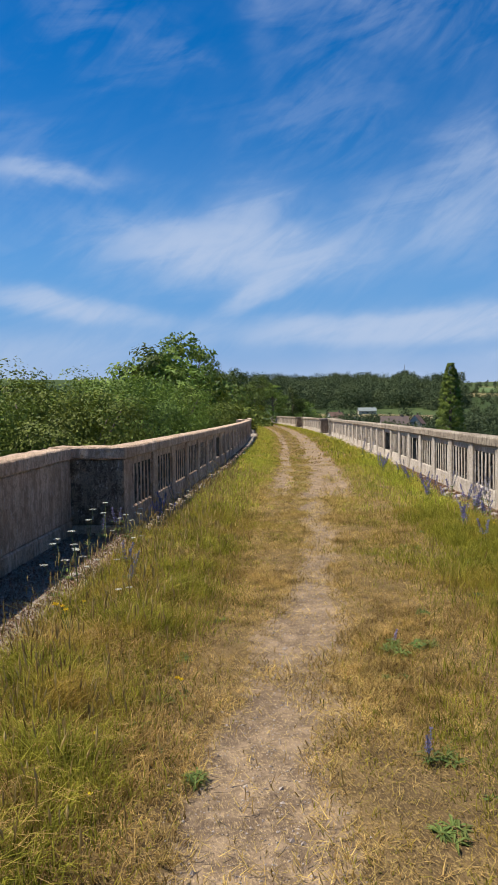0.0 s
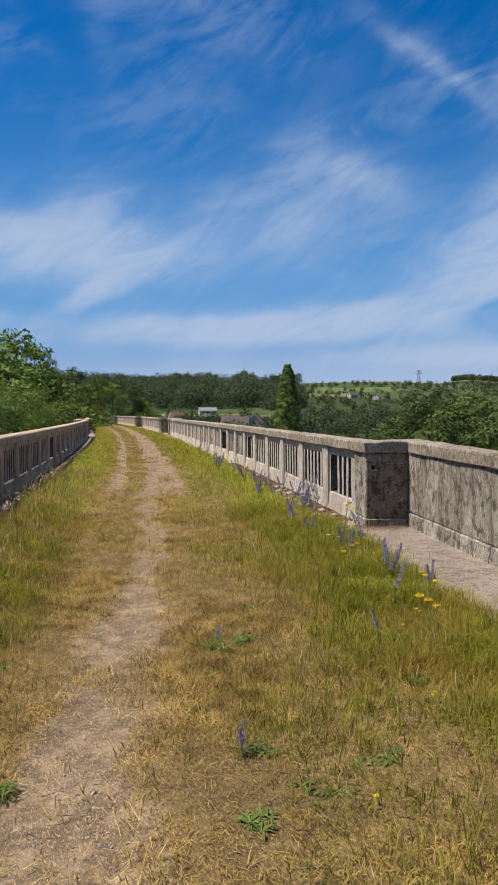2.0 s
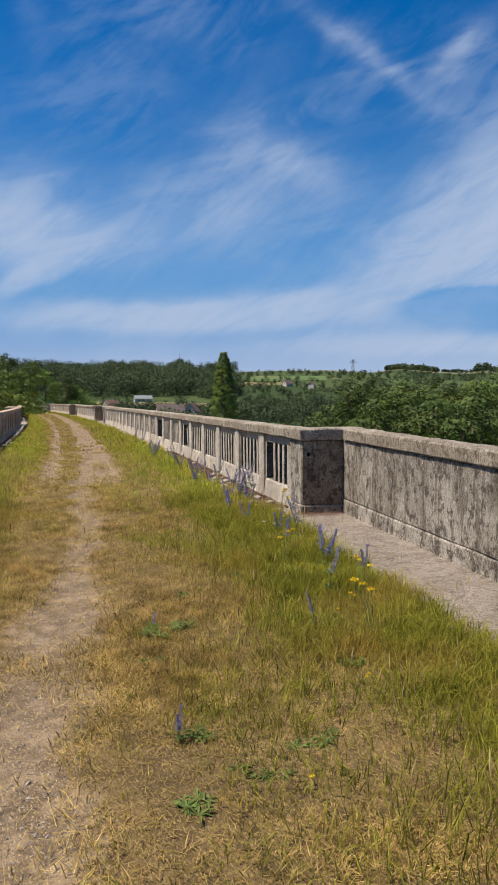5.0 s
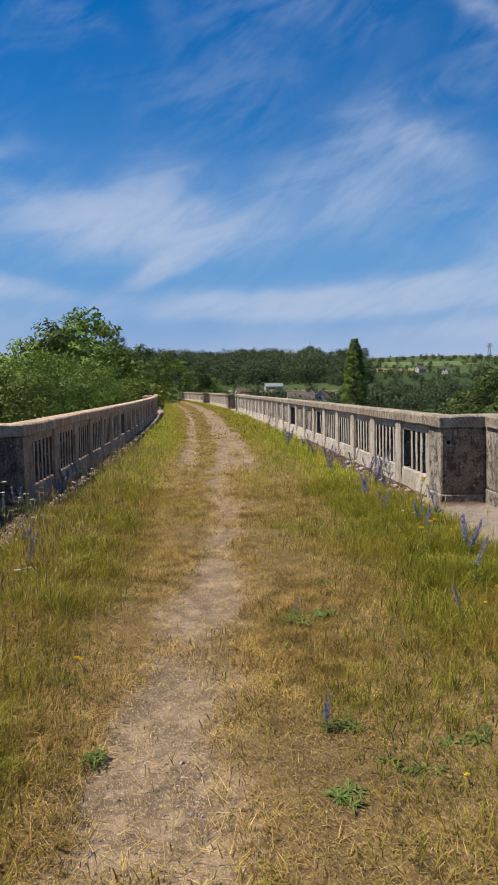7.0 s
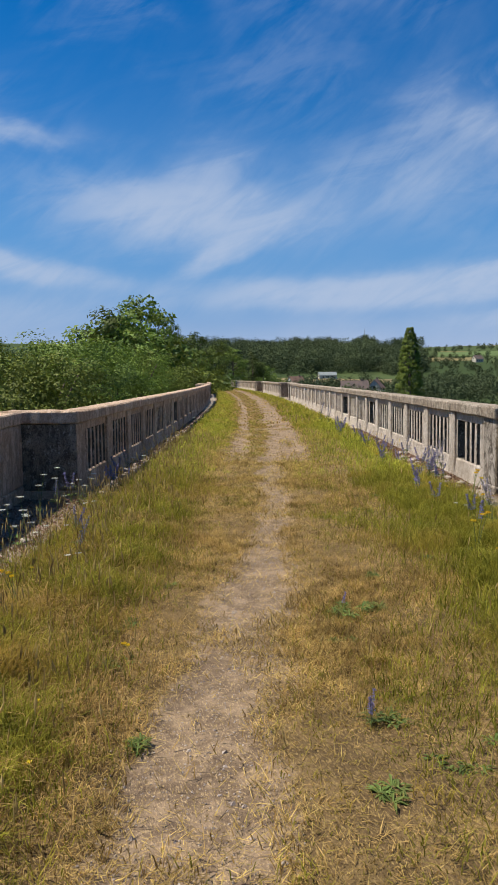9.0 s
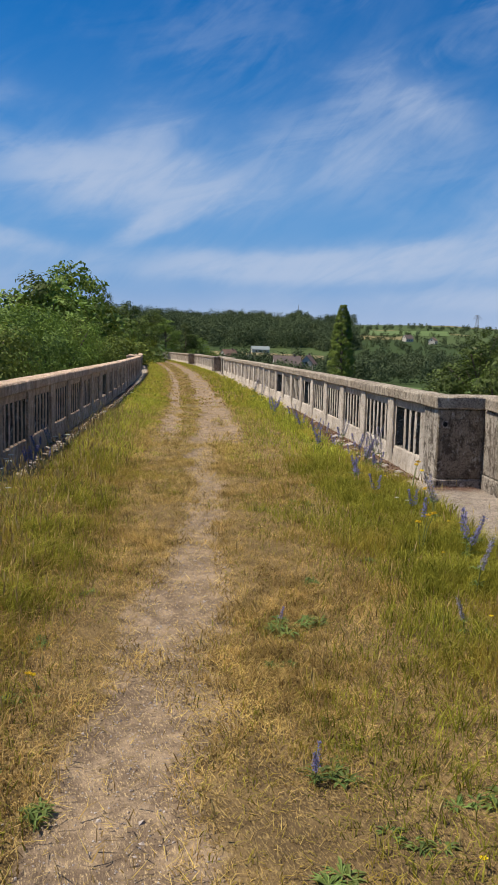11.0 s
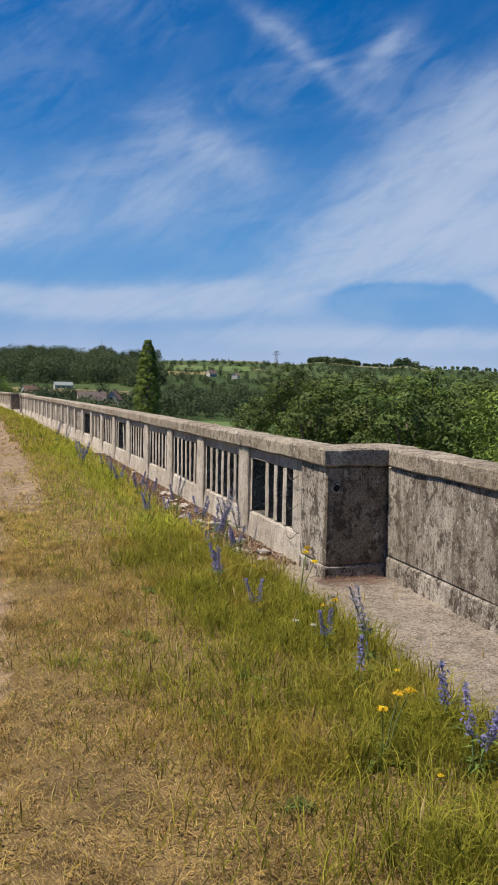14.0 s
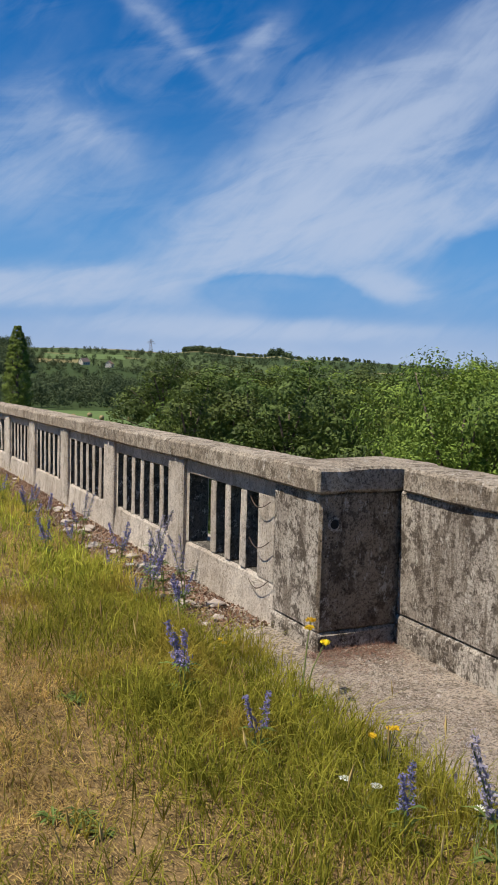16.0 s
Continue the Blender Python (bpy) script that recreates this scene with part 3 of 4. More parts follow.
def polar(az, r):
    x, y = r * math.sin(radians(az)), r * math.cos(radians(az))
    return x, y, land_z(x, y)


def plant(proto, az, r, top, used, rnd, wide=1.0):
    """Sets a tree at a bearing and distance, with its top at an elevation seen from the start of the walk."""
    x, y, z = polar(az, r)
    tall = (1.5 + r * math.tan(radians(top)) - z) / proto["tall"]
    m = Matrix.Translation((x, y, z)) @ Matrix.Rotation(rnd.uniform(0, 6.28), 4, "Z") @ Matrix.Diagonal((tall * wide, tall * wide, tall, 1))
    if proto.name not in used:
        used.add(proto.name)
        proto.matrix_basis = m
        return proto
    return copy_thing(proto, m)


used, rnd = set(), random.Random(11)
T_NEAR = [make_tree("tree", "broad leafy tree in full green summer leaf", s, 20, 6.0, 460, 98, 0.1, mt, low=0.04) for s, mt in ((1, LEAF), (2, LEAF_BRIGHT), (3, LEAF_BRIGHT))]
T_MID = [make_tree("tree", "dark green leafy tree in the valley wood", 10 + s, 18, 5.8, 260, 36, 0.21, mt, low=0.02) for s, mt in ((1, LEAF_DARK), (2, LEAF), (3, LEAF_DARK), (4, LEAF_BRIGHT))]
T_THIN = make_tree("tree", "tall thin-crowned tree with gaps showing sky", 31, 22, 4.4, 260, 60, 0.13, LEAF, low=0.25, gaps=0.15)
POPLAR = make_tree("poplar_tree", "tall slender columnar poplar with dense green leaves", 41, 31, 4.2, 620, 60, 0.2, LEAF_BRIGHT, "poplar")
plant(POPLAR, 25.7, 240, 2.6, used, rnd)
# the wood west of the bridge: bearing, distance, top, width
for i, (az, r, top, wide) in enumerate([(-22, 36, 2, 1), (-13, 34, 1.6, 1), (-8.0, 40, 1.9, 1), (-4.4, 46, 1.7, 1.1), (-1.8, 42, 1.2, 1.05), (0.4, 54, 2.0, 1.15), (2.6, 50, 1.3, 1.05), (5.2, 60, 1.6, 1), (8.2, 64, 0.9, 1.05)]):
    plant(T_NEAR[i % 3], az, r, top, used, rnd, wide)
for i, (az, r, top, wide) in enumerate([(-3.2, 70, 2.0, 1.2), (2.6, 66, 2.2, 1.15), (4.4, 74, 3.4, 1.0), (5.8, 76, 4.1, 0.95), (7.0, 78, 3.7, 0.9), (8.4, 84, 2.3, 1), (8.8, 72, 0.9, 1), (10.6, 92, 1.8, 1.1), (12.2, 105, 1.6, 1.1), (13.4, 118, 1.1, 1.2), (11.0, 100, 0.6, 1.1), (10, 68, -1.2, 1), (14.8, 128, 0.8, 1), (13.8, 124, 0.0, 1), (12.4, 96, -0.6, 1), (15.6, 140, 0.1, 1), (11.8, 84, -1.0, 0.9)]):
    plant(T_MID[(1, 3, 0, 1, 3)[i % 5]], az, r, top, used, rnd, wide)
for az, r, top in ((9.3, 88, 3.3), (11.3, 92, 3.2), (12.6, 110, 2.1)):
    plant(T_THIN, az, r, top, used, rnd, 0.62)
# the wood east of the bridge
for i, (az, r, top, wide) in enumerate([(52.3, 46, 1.3, 1.0), (58.0, 50, 0.9, 1.0), (64, 46, 1.6, 1.1), (55.5, 60, 0.8, 1.0)]):
    plant(T_NEAR[(i + 1) % 3], az, r, top, used, rnd, wide)
for i in range(26):
    az = 35.0 + 1.05 * i
    plant(T_MID[(0, 1, 2, 0, 3)[i % 5]], az + rnd.uniform(-0.5, 0.5), rnd.uniform(105, 175), rnd.uniform(-0.5, 0.4), used, rnd, rnd.uniform(1.0, 1.3))
for i in range(20):
    az = 36.4 + 1.3 * i
    plant(T_MID[(0, 1, 2, 0, 3)[i % 5]], az, rnd.uniform(76, 105), rnd.uniform(-1.9, -0.7), used, rnd, rnd.uniform(1.0, 1.2))


CLEARINGS = [(15.0, 24.8, 540, 700), (15.0, 17.6, 330, 430), (26.5, 35.0, 240, 370), (27.5, 33.0, 1000, 1130), (31.0, 35.5, 880, 930)]


def far_wood(name, label, seed, count, az0, az1, r0, r1, tall, mat, clump=1.3, per=46, top=None):
    """Many small trees far off, as one mass of leaves."""
    rng = np.random.default_rng(seed)
    cs, rs = [], []
    for i in range(count):
        az, r = rng.uniform(az0, az1), rng.uniform(r0, r1)
        if any(f0 < az < f1 and g0 < r < g1 for f0, f1, g0, g1 in CLEARINGS) and rng.uniform() < 0.93:
            continue
        x, y, z = polar(az, r)
        h, w = tall * rng.uniform(0.65, 1.1) * (1 + 0.75 * noise.noise(Vector((az * 0.6, r * 0.004, seed)))), tall * rng.uniform(0.36, 0.56)
        for j in range(7):
            d = rng.normal(size=3)
            d /= np.linalg.norm(d)
            cs.append((x + d[0] * w * 0.6, y + d[1] * w * 0.6, z + h * 0.48 + d[2] * h * 0.34))
            rs.append(w * 0.55)
    v, f = leaf_cloud(rng, np.array(cs), np.array(rs), per // 7 * 2, clump, 1.1)
    return tagged(put(name, mesh_from(name, v, f, mat)), label, "woodland", kind="stuff")


# distance haze is mixed into this greyer, bluer leaf colour
LEAF_HAZED = foliage("far_leaves", (0.035, 0.058, 0.032), (0.13, 0.165, 0.075), 0.1, 0.02, None, 0.03)
far_wood("hill_wood", "dense dark green wood covering the far hillside", 5, 800, 9, 26.5, 720, 1300, 19, LEAF_HAZED, 0.95, 147)
far_wood("hill_wood", "dense dark green wood on the western hill", 6, 260, -14, 9, 420, 900, 18, LEAF_HAZED, 0.85, 126)
far_wood("knoll_wood", "dark clump of trees on the far knoll", 7, 130, 37.0, 40.5, 1400, 1500, 10, LEAF_HAZED, 1.5)
far_wood("knoll_wood", "low dark trees along the far ridge", 17, 90, 40.5, 50, 1420, 1500, 6, LEAF_HAZED, 1.3)
far_wood("knoll_wood", "dark hilltop trees on the far ridge", 18, 40, 43.0, 44.6, 1400, 1490, 11, LEAF_HAZED, 1.5)
far_wood("hedgerow_trees", "scattered hedges and small trees across the valley", 8, 1300, 16, 62, 420, 1250, 8.0, LEAF_HAZED, 0.75, 56)
far_wood("village_bushes", "low green garden hedges in front of the houses", 19, 90, 16.5, 25, 360, 415, 7.0, LEAF_HAZED, 0.5, 84)
far_wood("valley_bushes", "rounded bushes and trees round the village", 9, 520, 15, 40, 370, 600, 10, LEAF_HAZED, 0.6, 84)


# ---- grass ----
GRASS = foliage("green_grass", (0.036, 0.052, 0.006), (0.56, 0.54, 0.075), 0.46, 7.0, (0.46, 0.34, 0.07), 0.04, 0.5)
STRAW = foliage("straw", (0.055, 0.032, 0.009), (0.77, 0.535, 0.195), 0.42, 6.0, None, 0.04, 0.5)
SEED = foliage("seed_heads", (0.16, 0.09, 0.035), (0.6, 0.42, 0.18), 0.2, 1.0, None, 0.04, 0.8)


def slivers(name, label, rng, base, long, wide, rise, mat):
    """Fine dry stalks, each one sliver, leaning every way from its foot."""
    n = len(base)
    way, roll = rng.uniform(0, 2 * np.pi, n), rng.uniform(0, 2 * np.pi, n)
    lift = np.clip(rng.normal(rise, 0.3, n), 0.03, 1.4)
    along = np.stack([np.cos(way) * np.cos(lift), np.sin(way) * np.cos(lift), np.sin(lift)], 1)
    side = np.stack([np.cos(roll), np.sin(roll), np.zeros(n)], 1) * (wide * rng.uniform(0.6, 1.4, n))[:, None]
    v = np.stack([base - side, base + side, base + along * long[:, None]], 1).reshape(-1, 3)
    return tagged(put(name, mesh_from(name, v, np.arange(3 * n).reshape(-1, 3), mat)), label, "grass", kind="stuff")


def seed_stalks(rng, ao, tall):
    """Ripe heads on thin stems that stand above the grass."""
    n = len(ao)
    base = np.array([tuple(bridge(a, o, 0.03)) for a, o in ao])
    tip = base + np.stack([rng.normal(0, 0.16, n) * tall, rng.normal(0, 0.16, n) * tall, tall], 1)
    ang = rng.uniform(0, 2 * np.pi, n)
    side = np.stack([np.cos(ang), np.sin(ang), np.zeros(n)], 1)
    v = np.stack([base - side * 0.0012, base + side * 0.0012, tip], 1).reshape(-1, 3)
    tagged(put("grass_stalks", mesh_from("grass_stalks", v, np.arange(3 * n).reshape(-1, 3), STRAW)), "thin dry flowering grass stalks on the verges", "grass", kind="stuff")
    axis = (tip - base) / np.linalg.norm(tip - base, axis=1, keepdims=True)
    long, fat = rng.uniform(0.02, 0.055, (n, 1)), rng.uniform(0.0025, 0.006, (n, 1))
    over = np.cross(axis, side)
    v = np.stack([tip - axis * long, tip - side * fat, tip - over * fat, tip + side * fat, tip + over * fat, tip + axis * long], 1).reshape(-1, 3)
    i = np.arange(n)[:, None] * 6
    f = np.concatenate([i + q for q in ([0, 2, 1], [0, 3, 2], [0, 4, 3], [0, 1, 4], [5, 1, 2], [5, 2, 3], [5, 3, 4], [5, 4, 1])], axis=1).reshape(-1, 3)
    tagged(put("seed_heads", mesh_from("seed_heads", v, f, SEED)), "ripe brown seed heads above the grass", "grass", kind="stuff")


def blades(name, label, rng, ao, tall, wide, mat, lean=0.55):
    n = len(ao)
    base = np.array([tuple(bridge(a, o, 0.045 * smooth(o, 0.4, 1.0) * smooth(4.5 - o, 0.1, 0.6) - 0.012)) for a, o in ao])
    ang = rng.uniform(0, 2 * np.pi, n)
    side = np.stack([np.cos(ang), np.sin(ang), np.zeros(n)], 1) * (wide * rng.uniform(0.7, 1.3, n))[:, None]
    way = rng.uniform(0, 2 * np.pi, n)
    out = np.stack([np.cos(way), np.sin(way), np.zeros(n)], 1) * (tall * lean * rng.uniform(0.1, 1.4, n))[:, None]
    up = np.zeros((n, 3))
    up[:, 2] = tall
    mid, tip = base + up * 0.6 + out * 0.35, base + up * (1 - 0.25 * lean) + out
    v = np.stack([base - side, base + side, mid - side * 0.75, mid + side * 0.75, tip], axis=1).reshape(-1, 3)
    i = np.arange(n)[:, None] * 5
    f = np.concatenate([i + [0, 1, 2], i + [1, 3, 2], i + [2, 3, 4]], axis=1).reshape(-1, 3)
    return tagged(put(name, mesh_from(name, v, f, mat)), label, "grass", kind="stuff")


NA, NO, STEP_A, STEP_O = 2200, 100, 0.05, 0.05


def tabulate(fn):
    """A function of the track's length and breadth as a table, for quick look-up."""
    out = np.zeros((NA, NO))
    rows = list(range(0, 420)) + list(range(420, NA, 4)) + [NA - 1]
    for i in rows:
        out[i] = [fn(-8.7 + i * STEP_A, j * STEP_O) for j in range(NO)]
    for p, q in zip(rows, rows[1:]):
        for i in range(p + 1, q):
            out[i] = out[p] + (out[q] - out[p]) * (i - p) / (q - p)
    return out


def read(table, a, o):
    i = np.clip(((a + 8.7) / STEP_A).astype(int), 0, NA - 1)
    j = np.clip((o / STEP_O).astype(int), 0, NO - 1)
    return table[i, j]


RUT = tabulate(rut)
CLUMP = tabulate(lambda a, o: 0.55 + 0.75 * noise.noise(Vector((a * 2.3, o * 2.3, 40.0))) + 0.5 * noise.noise(Vector((a * 6.0, o * 6.0, 44.0))))
CLUMP2 = np.roll(CLUMP, 37, axis=1)[::-1]
PATCH = tabulate(lambda a, o: noise.noise(Vector((a * 0.55, o * 0.8, 20.0))))
EDGE = np.array([smooth(j * STEP_O, 3.15, 3.7) + 0.9 * (1 - smooth(j * STEP_O, 0.75, 1.25)) for j in range(NO)])[None, :]
VERGE = np.array([smooth(j * STEP_O, 3.0, 3.8) + 0.8 * (1 - smooth(j * STEP_O, 0.9, 2.5)) for j in range(NO)])[None, :] + 0 * RUT
WEST = np.array([smooth(j * STEP_O, 3.1, 3.8) for j in range(NO)])[None, :] + 0 * RUT
EAST = np.array([1 - smooth(j * STEP_O, 0.9, 1.7) for j in range(NO)])[None, :] + PATCH * 0.5
ALONG = -8.7 + np.arange(NA)[:, None] * STEP_A
FAR = np.clip((ALONG - 0.5) / 2.5, 0, 1)
EAST = np.clip(EAST, 0, 1) * (1 - FAR)
GREEN = np.clip(EAST * 0.9 + EDGE * (1.1 - 0.8 * FAR * (1 - WEST * 0.6)) + PATCH * 0.55 + 0.14, 0.15, 1.0) * (1 - RUT) ** 2
DRY = (0.45 + 0.55 * (1 - GREEN)) * np.clip(1 - 0.85 * EAST, 0.12, 1) * np.clip(1 - RUT, 0.06, 1) ** 1.5


def scatter(rng, count, a0, a1, table, power=1.0):
    got = np.zeros((0, 2))
    while len(got) < count:
        a = a0 + (a1 - a0) * rng.uniform(size=count) ** power
        o = rng.uniform(0.3, 4.6, count)
        keep = (rng.uniform(size=count) < read(table, a, o)) & (o > np.where((a > 0.3) & (a < 7.0), 0.5, 0.3) + rng.uniform(-0.1, 0.06, count)) & (o < np.where(a > -0.2, 4.24, 4.4) + rng.normal(0, 0.05, count))
        got = np.concatenate([got, np.stack([a[keep], o[keep]], 1)])
    return got[:count]


rng = np.random.default_rng(3)
for a0, a1, ng, nd, w, h in ((-26.0, -7.2, 12000, 12000, 0.008, 1.0), (-7.2, 1.5, 84000, 100000, 0.0023, 1.0), (1.5, 12.0, 21000, 46000, 0.004, 1.0), (12.0, 100.0, 22000, 40000, 0.013, 1.1)):
    far = 1.0 if a0 < 10 else 1.8
    ao = scatter(rng, ng, a0, a1, GREEN * np.clip(CLUMP, 0.35, 1), far)
    tall = (0.06 + 0.19 * read(VERGE, ao[:, 0], ao[:, 1])) * (0.6 + 0.5 * np.clip(read(CLUMP, ao[:, 0], ao[:, 1]), 0.2, 1.2)) * rng.uniform(0.4, 1.25, len(ao)) * h
    blades("green_grass", "tall green summer grass along the track", rng, ao, tall, w, GRASS, 0.95)
    ao = scatter(rng, nd, a0, a1, DRY * np.clip(CLUMP2, 0.6, 1), far)
    tall = (0.055 + 0.15 * read(WEST, ao[:, 0], ao[:, 1])) * (0.6 + 0.5 * np.clip(read(CLUMP2, ao[:, 0], ao[:, 1]), 0.2, 1.2)) * rng.uniform(0.3, 1.3, len(ao)) * h
    blades("dry_grass", "dry golden straw-coloured grass beside the path", rng, ao, tall, w, STRAW, 1.35)
# thatch between the tufts, flattened straw on the path, and ripe stalks
PATHWAY = (0.35 + 0.65 * np.exp(-((np.arange(NO) * STEP_O - 2.2) / 0.5) ** 2)[None, :]) * (1 - 0.2 * RUT)
ao = scatter(rng, 150000, -7.0, 3.5, np.clip(1.05 - RUT, 0.04, 1) * np.clip(CLUMP2 + 0.35, 0.4, 1) * np.clip(1.1 - 0.7 * EAST, 0.2, 1), 1.15)
base = np.array([tuple(bridge(a, o, 0.045 * smooth(o, 0.4, 1.0) * smooth(4.5 - o, 0.1, 0.6) - 0.006)) for a, o in ao])
slivers("thatch", "matted dry golden-brown thatch between the grass tufts", rng, base, rng.uniform(0.03, 0.1, len(ao)), 0.002, 0.32, STRAW)
ao = scatter(rng, 110000, -7.0, 4.0, PATHWAY, 1.15)
base = np.array([tuple(bridge(a, o, 0.034 * smooth(o, 0.4, 1.0) * smooth(4.5 - o, 0.1, 0.6) - 0.02 * r)) for (a, o), r in zip(ao, read(RUT, ao[:, 0], ao[:, 1]))])
slivers("straw_litter", "flattened dry straw lying on the trodden path", rng, base, rng.uniform(0.02, 0.07, len(ao)), 0.0019, 0.1, STRAW)
tuft = scatter(rng, 420, -6.6, 5.0, DRY * np.clip(CLUMP2, 0.1, 1))
ao = np.repeat(tuft, 30, axis=0)
base = np.array([tuple(bridge(a, o, 0.03)) for a, o in ao]) + rng.normal(0, 0.014, (len(ao), 3)) * np.array([1, 1, 0.2])
size = np.repeat(rng.uniform(0.5, 1.25, len(tuft)) * (0.7 + 0.5 * read(WEST, tuft[:, 0], tuft[:, 1])), 30)
slivers("tussock_grass", "tufts of long pale bleached grass stalks", rng, base, rng.uniform(0.08, 0.24, len(ao)) * size, 0.0018, 0.85, STRAW)
ao = scatter(rng, 2600, -7.0, 7.0, np.clip(WEST, 0.06, 1) * np.clip(CLUMP, 0.15, 1) * (1 - RUT) ** 2)
seed_stalks(rng, ao, (0.1 + 0.2 * read(VERGE, ao[:, 0], ao[:, 1])) * rng.uniform(0.7, 1.4, len(ao)))


# ---- things of the far valley ----
def field(label, az0, az1, r0, r1, mat):
    rows, cols = 8, 14
    verts = []
    for i in range(rows + 1):
        for j in range(cols + 1):
            x, y, z = polar(az0 + (az1 - az0) * j / cols, r0 + (r1 - r0) * i / rows)
            verts.append((x, y, z + 0.5))
    k = cols + 1
    quads = [(i * k + j, (i + 1) * k + j, (i + 1) * k + j + 1, i * k + j + 1) for i in range(rows) for j in range(cols)]
    tagged(put("field", mesh_from("field", verts, [q[::-1] for q in quads], mat)), label, "field", kind="structure")


STUBBLE = plain("stubble", (0.33, 0.24, 0.125), (0.26, 0.19, 0.095), 0.05)
MEADOW = plain("meadow", (0.075, 0.115, 0.028), (0.1, 0.145, 0.036), 0.05)
PLOUGH = plain("ploughed", (0.24, 0.165, 0.11), (0.2, 0.145, 0.095), 0.02)
field("golden stubble field near the bridge end", 15.0, 17.6, 330, 430, STUBBLE)
field("golden stubble field below the wooded hill", 16.5, 24.5, 600, 650, STUBBLE)
field("green hay meadow with bales", 26.5, 35.0, 240, 360, MEADOW)
field("bare brown field along the ridge", 26.5, 37.0, 1440, 1500, PLOUGH)
field("light green pasture on the slope", 27.5, 33.0, 1000, 1130, MEADOW)

PLASTER = plain("plaster", (0.6, 0.54, 0.46), (0.48, 0.43, 0.37), 0.6)
TILES = plain("roof_tiles", (0.16, 0.115, 0.1), (0.1, 0.08, 0.075), 0.7)
RED_TILES = plain("red_roof_tiles", (0.22, 0.13, 0.095), (0.15, 0.095, 0.075), 0.7)
SHEET = plain("roof_sheet", (0.24, 0.27, 0.26), (0.18, 0.2, 0.2), 0.4, 0.5)
GLASS = plain("dark_glass", (0.03, 0.035, 0.04), (0.02, 0.02, 0.025), 2, 0.15)


def house(name, label, az, r, turn, w, d, eaves, ridge, roof_mat, lift=0.0):
    """Walls with gables, a pitched roof with overhang, windows and a chimney."""
    x, y, z = polar(az, r)
    home = tagged(new(name), label, "building")
    home.matrix_basis = pose(x, y, z - 0.3 + lift, 0, 0, turn)
    bm = bmesh.new()
    low = [bm.verts.new(p) for p in ((-w, -d, 0), (w, -d, 0), (w, d, 0), (-w, d, 0))]
    top = [bm.verts.new(p) for p in ((-w, -d, eaves), (w, -d, eaves), (w, d, eaves), (-w, d, eaves))]
    a, c = bm.verts.new((-w, 0, ridge)), bm.verts.new((w, 0, ridge))
    for i in range(4):
        q = [low[i], low[(i + 1) % 4], top[(i + 1) % 4]]
        bm.faces.new(q + ([c] if i == 1 else [a] if i == 3 else []) + [top[i]])
    part("wall", bm, PLASTER, home)
    for s in (-1, 1):
        bm = bmesh.new()
        t = 0.25
        rise = (ridge - eaves) / d
        pts = [(-w - 0.4, s * (d + 0.5), eaves - 0.5 * rise), (w + 0.4, s * (d + 0.5), eaves - 0.5 * rise), (w + 0.4, 0, ridge), (-w - 0.4, 0, ridge)]
        lo = [bm.verts.new((px, py, pz + 0.03)) for px, py, pz in pts]
        hi = [bm.verts.new((px, py, pz + t)) for px, py, pz in pts]
        bm.faces.new(lo)
        bm.faces.new(hi)
        for i in range(4):
            bm.faces.new((lo[i], lo[(i + 1) % 4], hi[(i + 1) % 4], hi[i]))
        part("roof", bm, roof_mat, home)
    bm = bmesh.new()
    add_box(bm, w * 0.5, w * 0.5 + 0.8, -0.4, 0.4, ridge - 0.8, ridge + 1.2)
    part("chimney", bm, TILES, home)
    for u in (-0.55, 0.0, 0.55):
        bm = bmesh.new()
        add_box(bm, w * u - 0.5, w * u + 0.5, -d - 0.05, -d + 0.02, 1.2, 2.6)
        part("window", bm, GLASS, home)
    bm = bmesh.new()
    add_box(bm, -w - 0.05, -w + 0.02, -0.5, 0.5, eaves - 0.2, eaves + 1.1)
    part("window", bm, GLASS, home)
    return home


house("house", "house with dark tiled roof and pale plaster walls", 21.9, 430, -12, 7, 4.5, 4.6, 9.5, TILES, 1.0)
house("house", "white gabled house with a brown tiled roof", 23.4, 440, 55, 5, 3.8, 4.8, 9.2, RED_TILES, 1.5)
house("barn", "long barn with a pale grey sheet roof", 20.0, 660, -10, 7, 4, 3.4, 5.8, SHEET, -0.5)
house("house", "small distant house with red tiles", 17.8, 520, 20, 5, 4, 4, 8, RED_TILES, 1.5)
house("house", "far white farmhouse among trees on the slope", 30.2, 900, 10, 5, 3.5, 4, 7.5, TILES)
house("house", "far pale farm building among trees", 31.9, 860, 40, 4.5, 3.5, 4, 7, RED_TILES)
house("house", "pale house behind the hedges of the village", 19.3, 490, 70, 5, 4, 4.5, 8.5, TILES, 0.5)


def hay_bale(az, r, turn):
    x, y, z = polar(az, r)
    bm = bmesh.new()
    bmesh.ops.create_cone(bm, cap_ends=True, segments=20, radius1=0.85, radius2=0.85, depth=1.3)
    bmesh.ops.bevel(bm, geom=[e for e in bm.edges if abs(e.verts[0].co.z - e.verts[1].co.z) < 0.01], offset=0.1, segments=2, affect="EDGES")
    ob = put("hay_bale", to_mesh("hay_bale", bm, STUBBLE, True), None, pose(x, y, z + 1.3, 90, 0, turn))
    tagged(ob, "round pale straw bale lying in the green meadow", "hay bale", group="bales in the meadow")


for az, r, turn in ((28.6, 318, 20), (29.4, 312, 70), (30.5, 322, 10), (31.3, 305, 40), (32.2, 316, 80), (33.2, 300, 30), (27.8, 330, 55)):
    hay_bale(az, r, turn)

STEEL = plain("galvanised_steel", (0.32, 0.34, 0.36), (0.25, 0.27, 0.29), 1.0, 0.5)


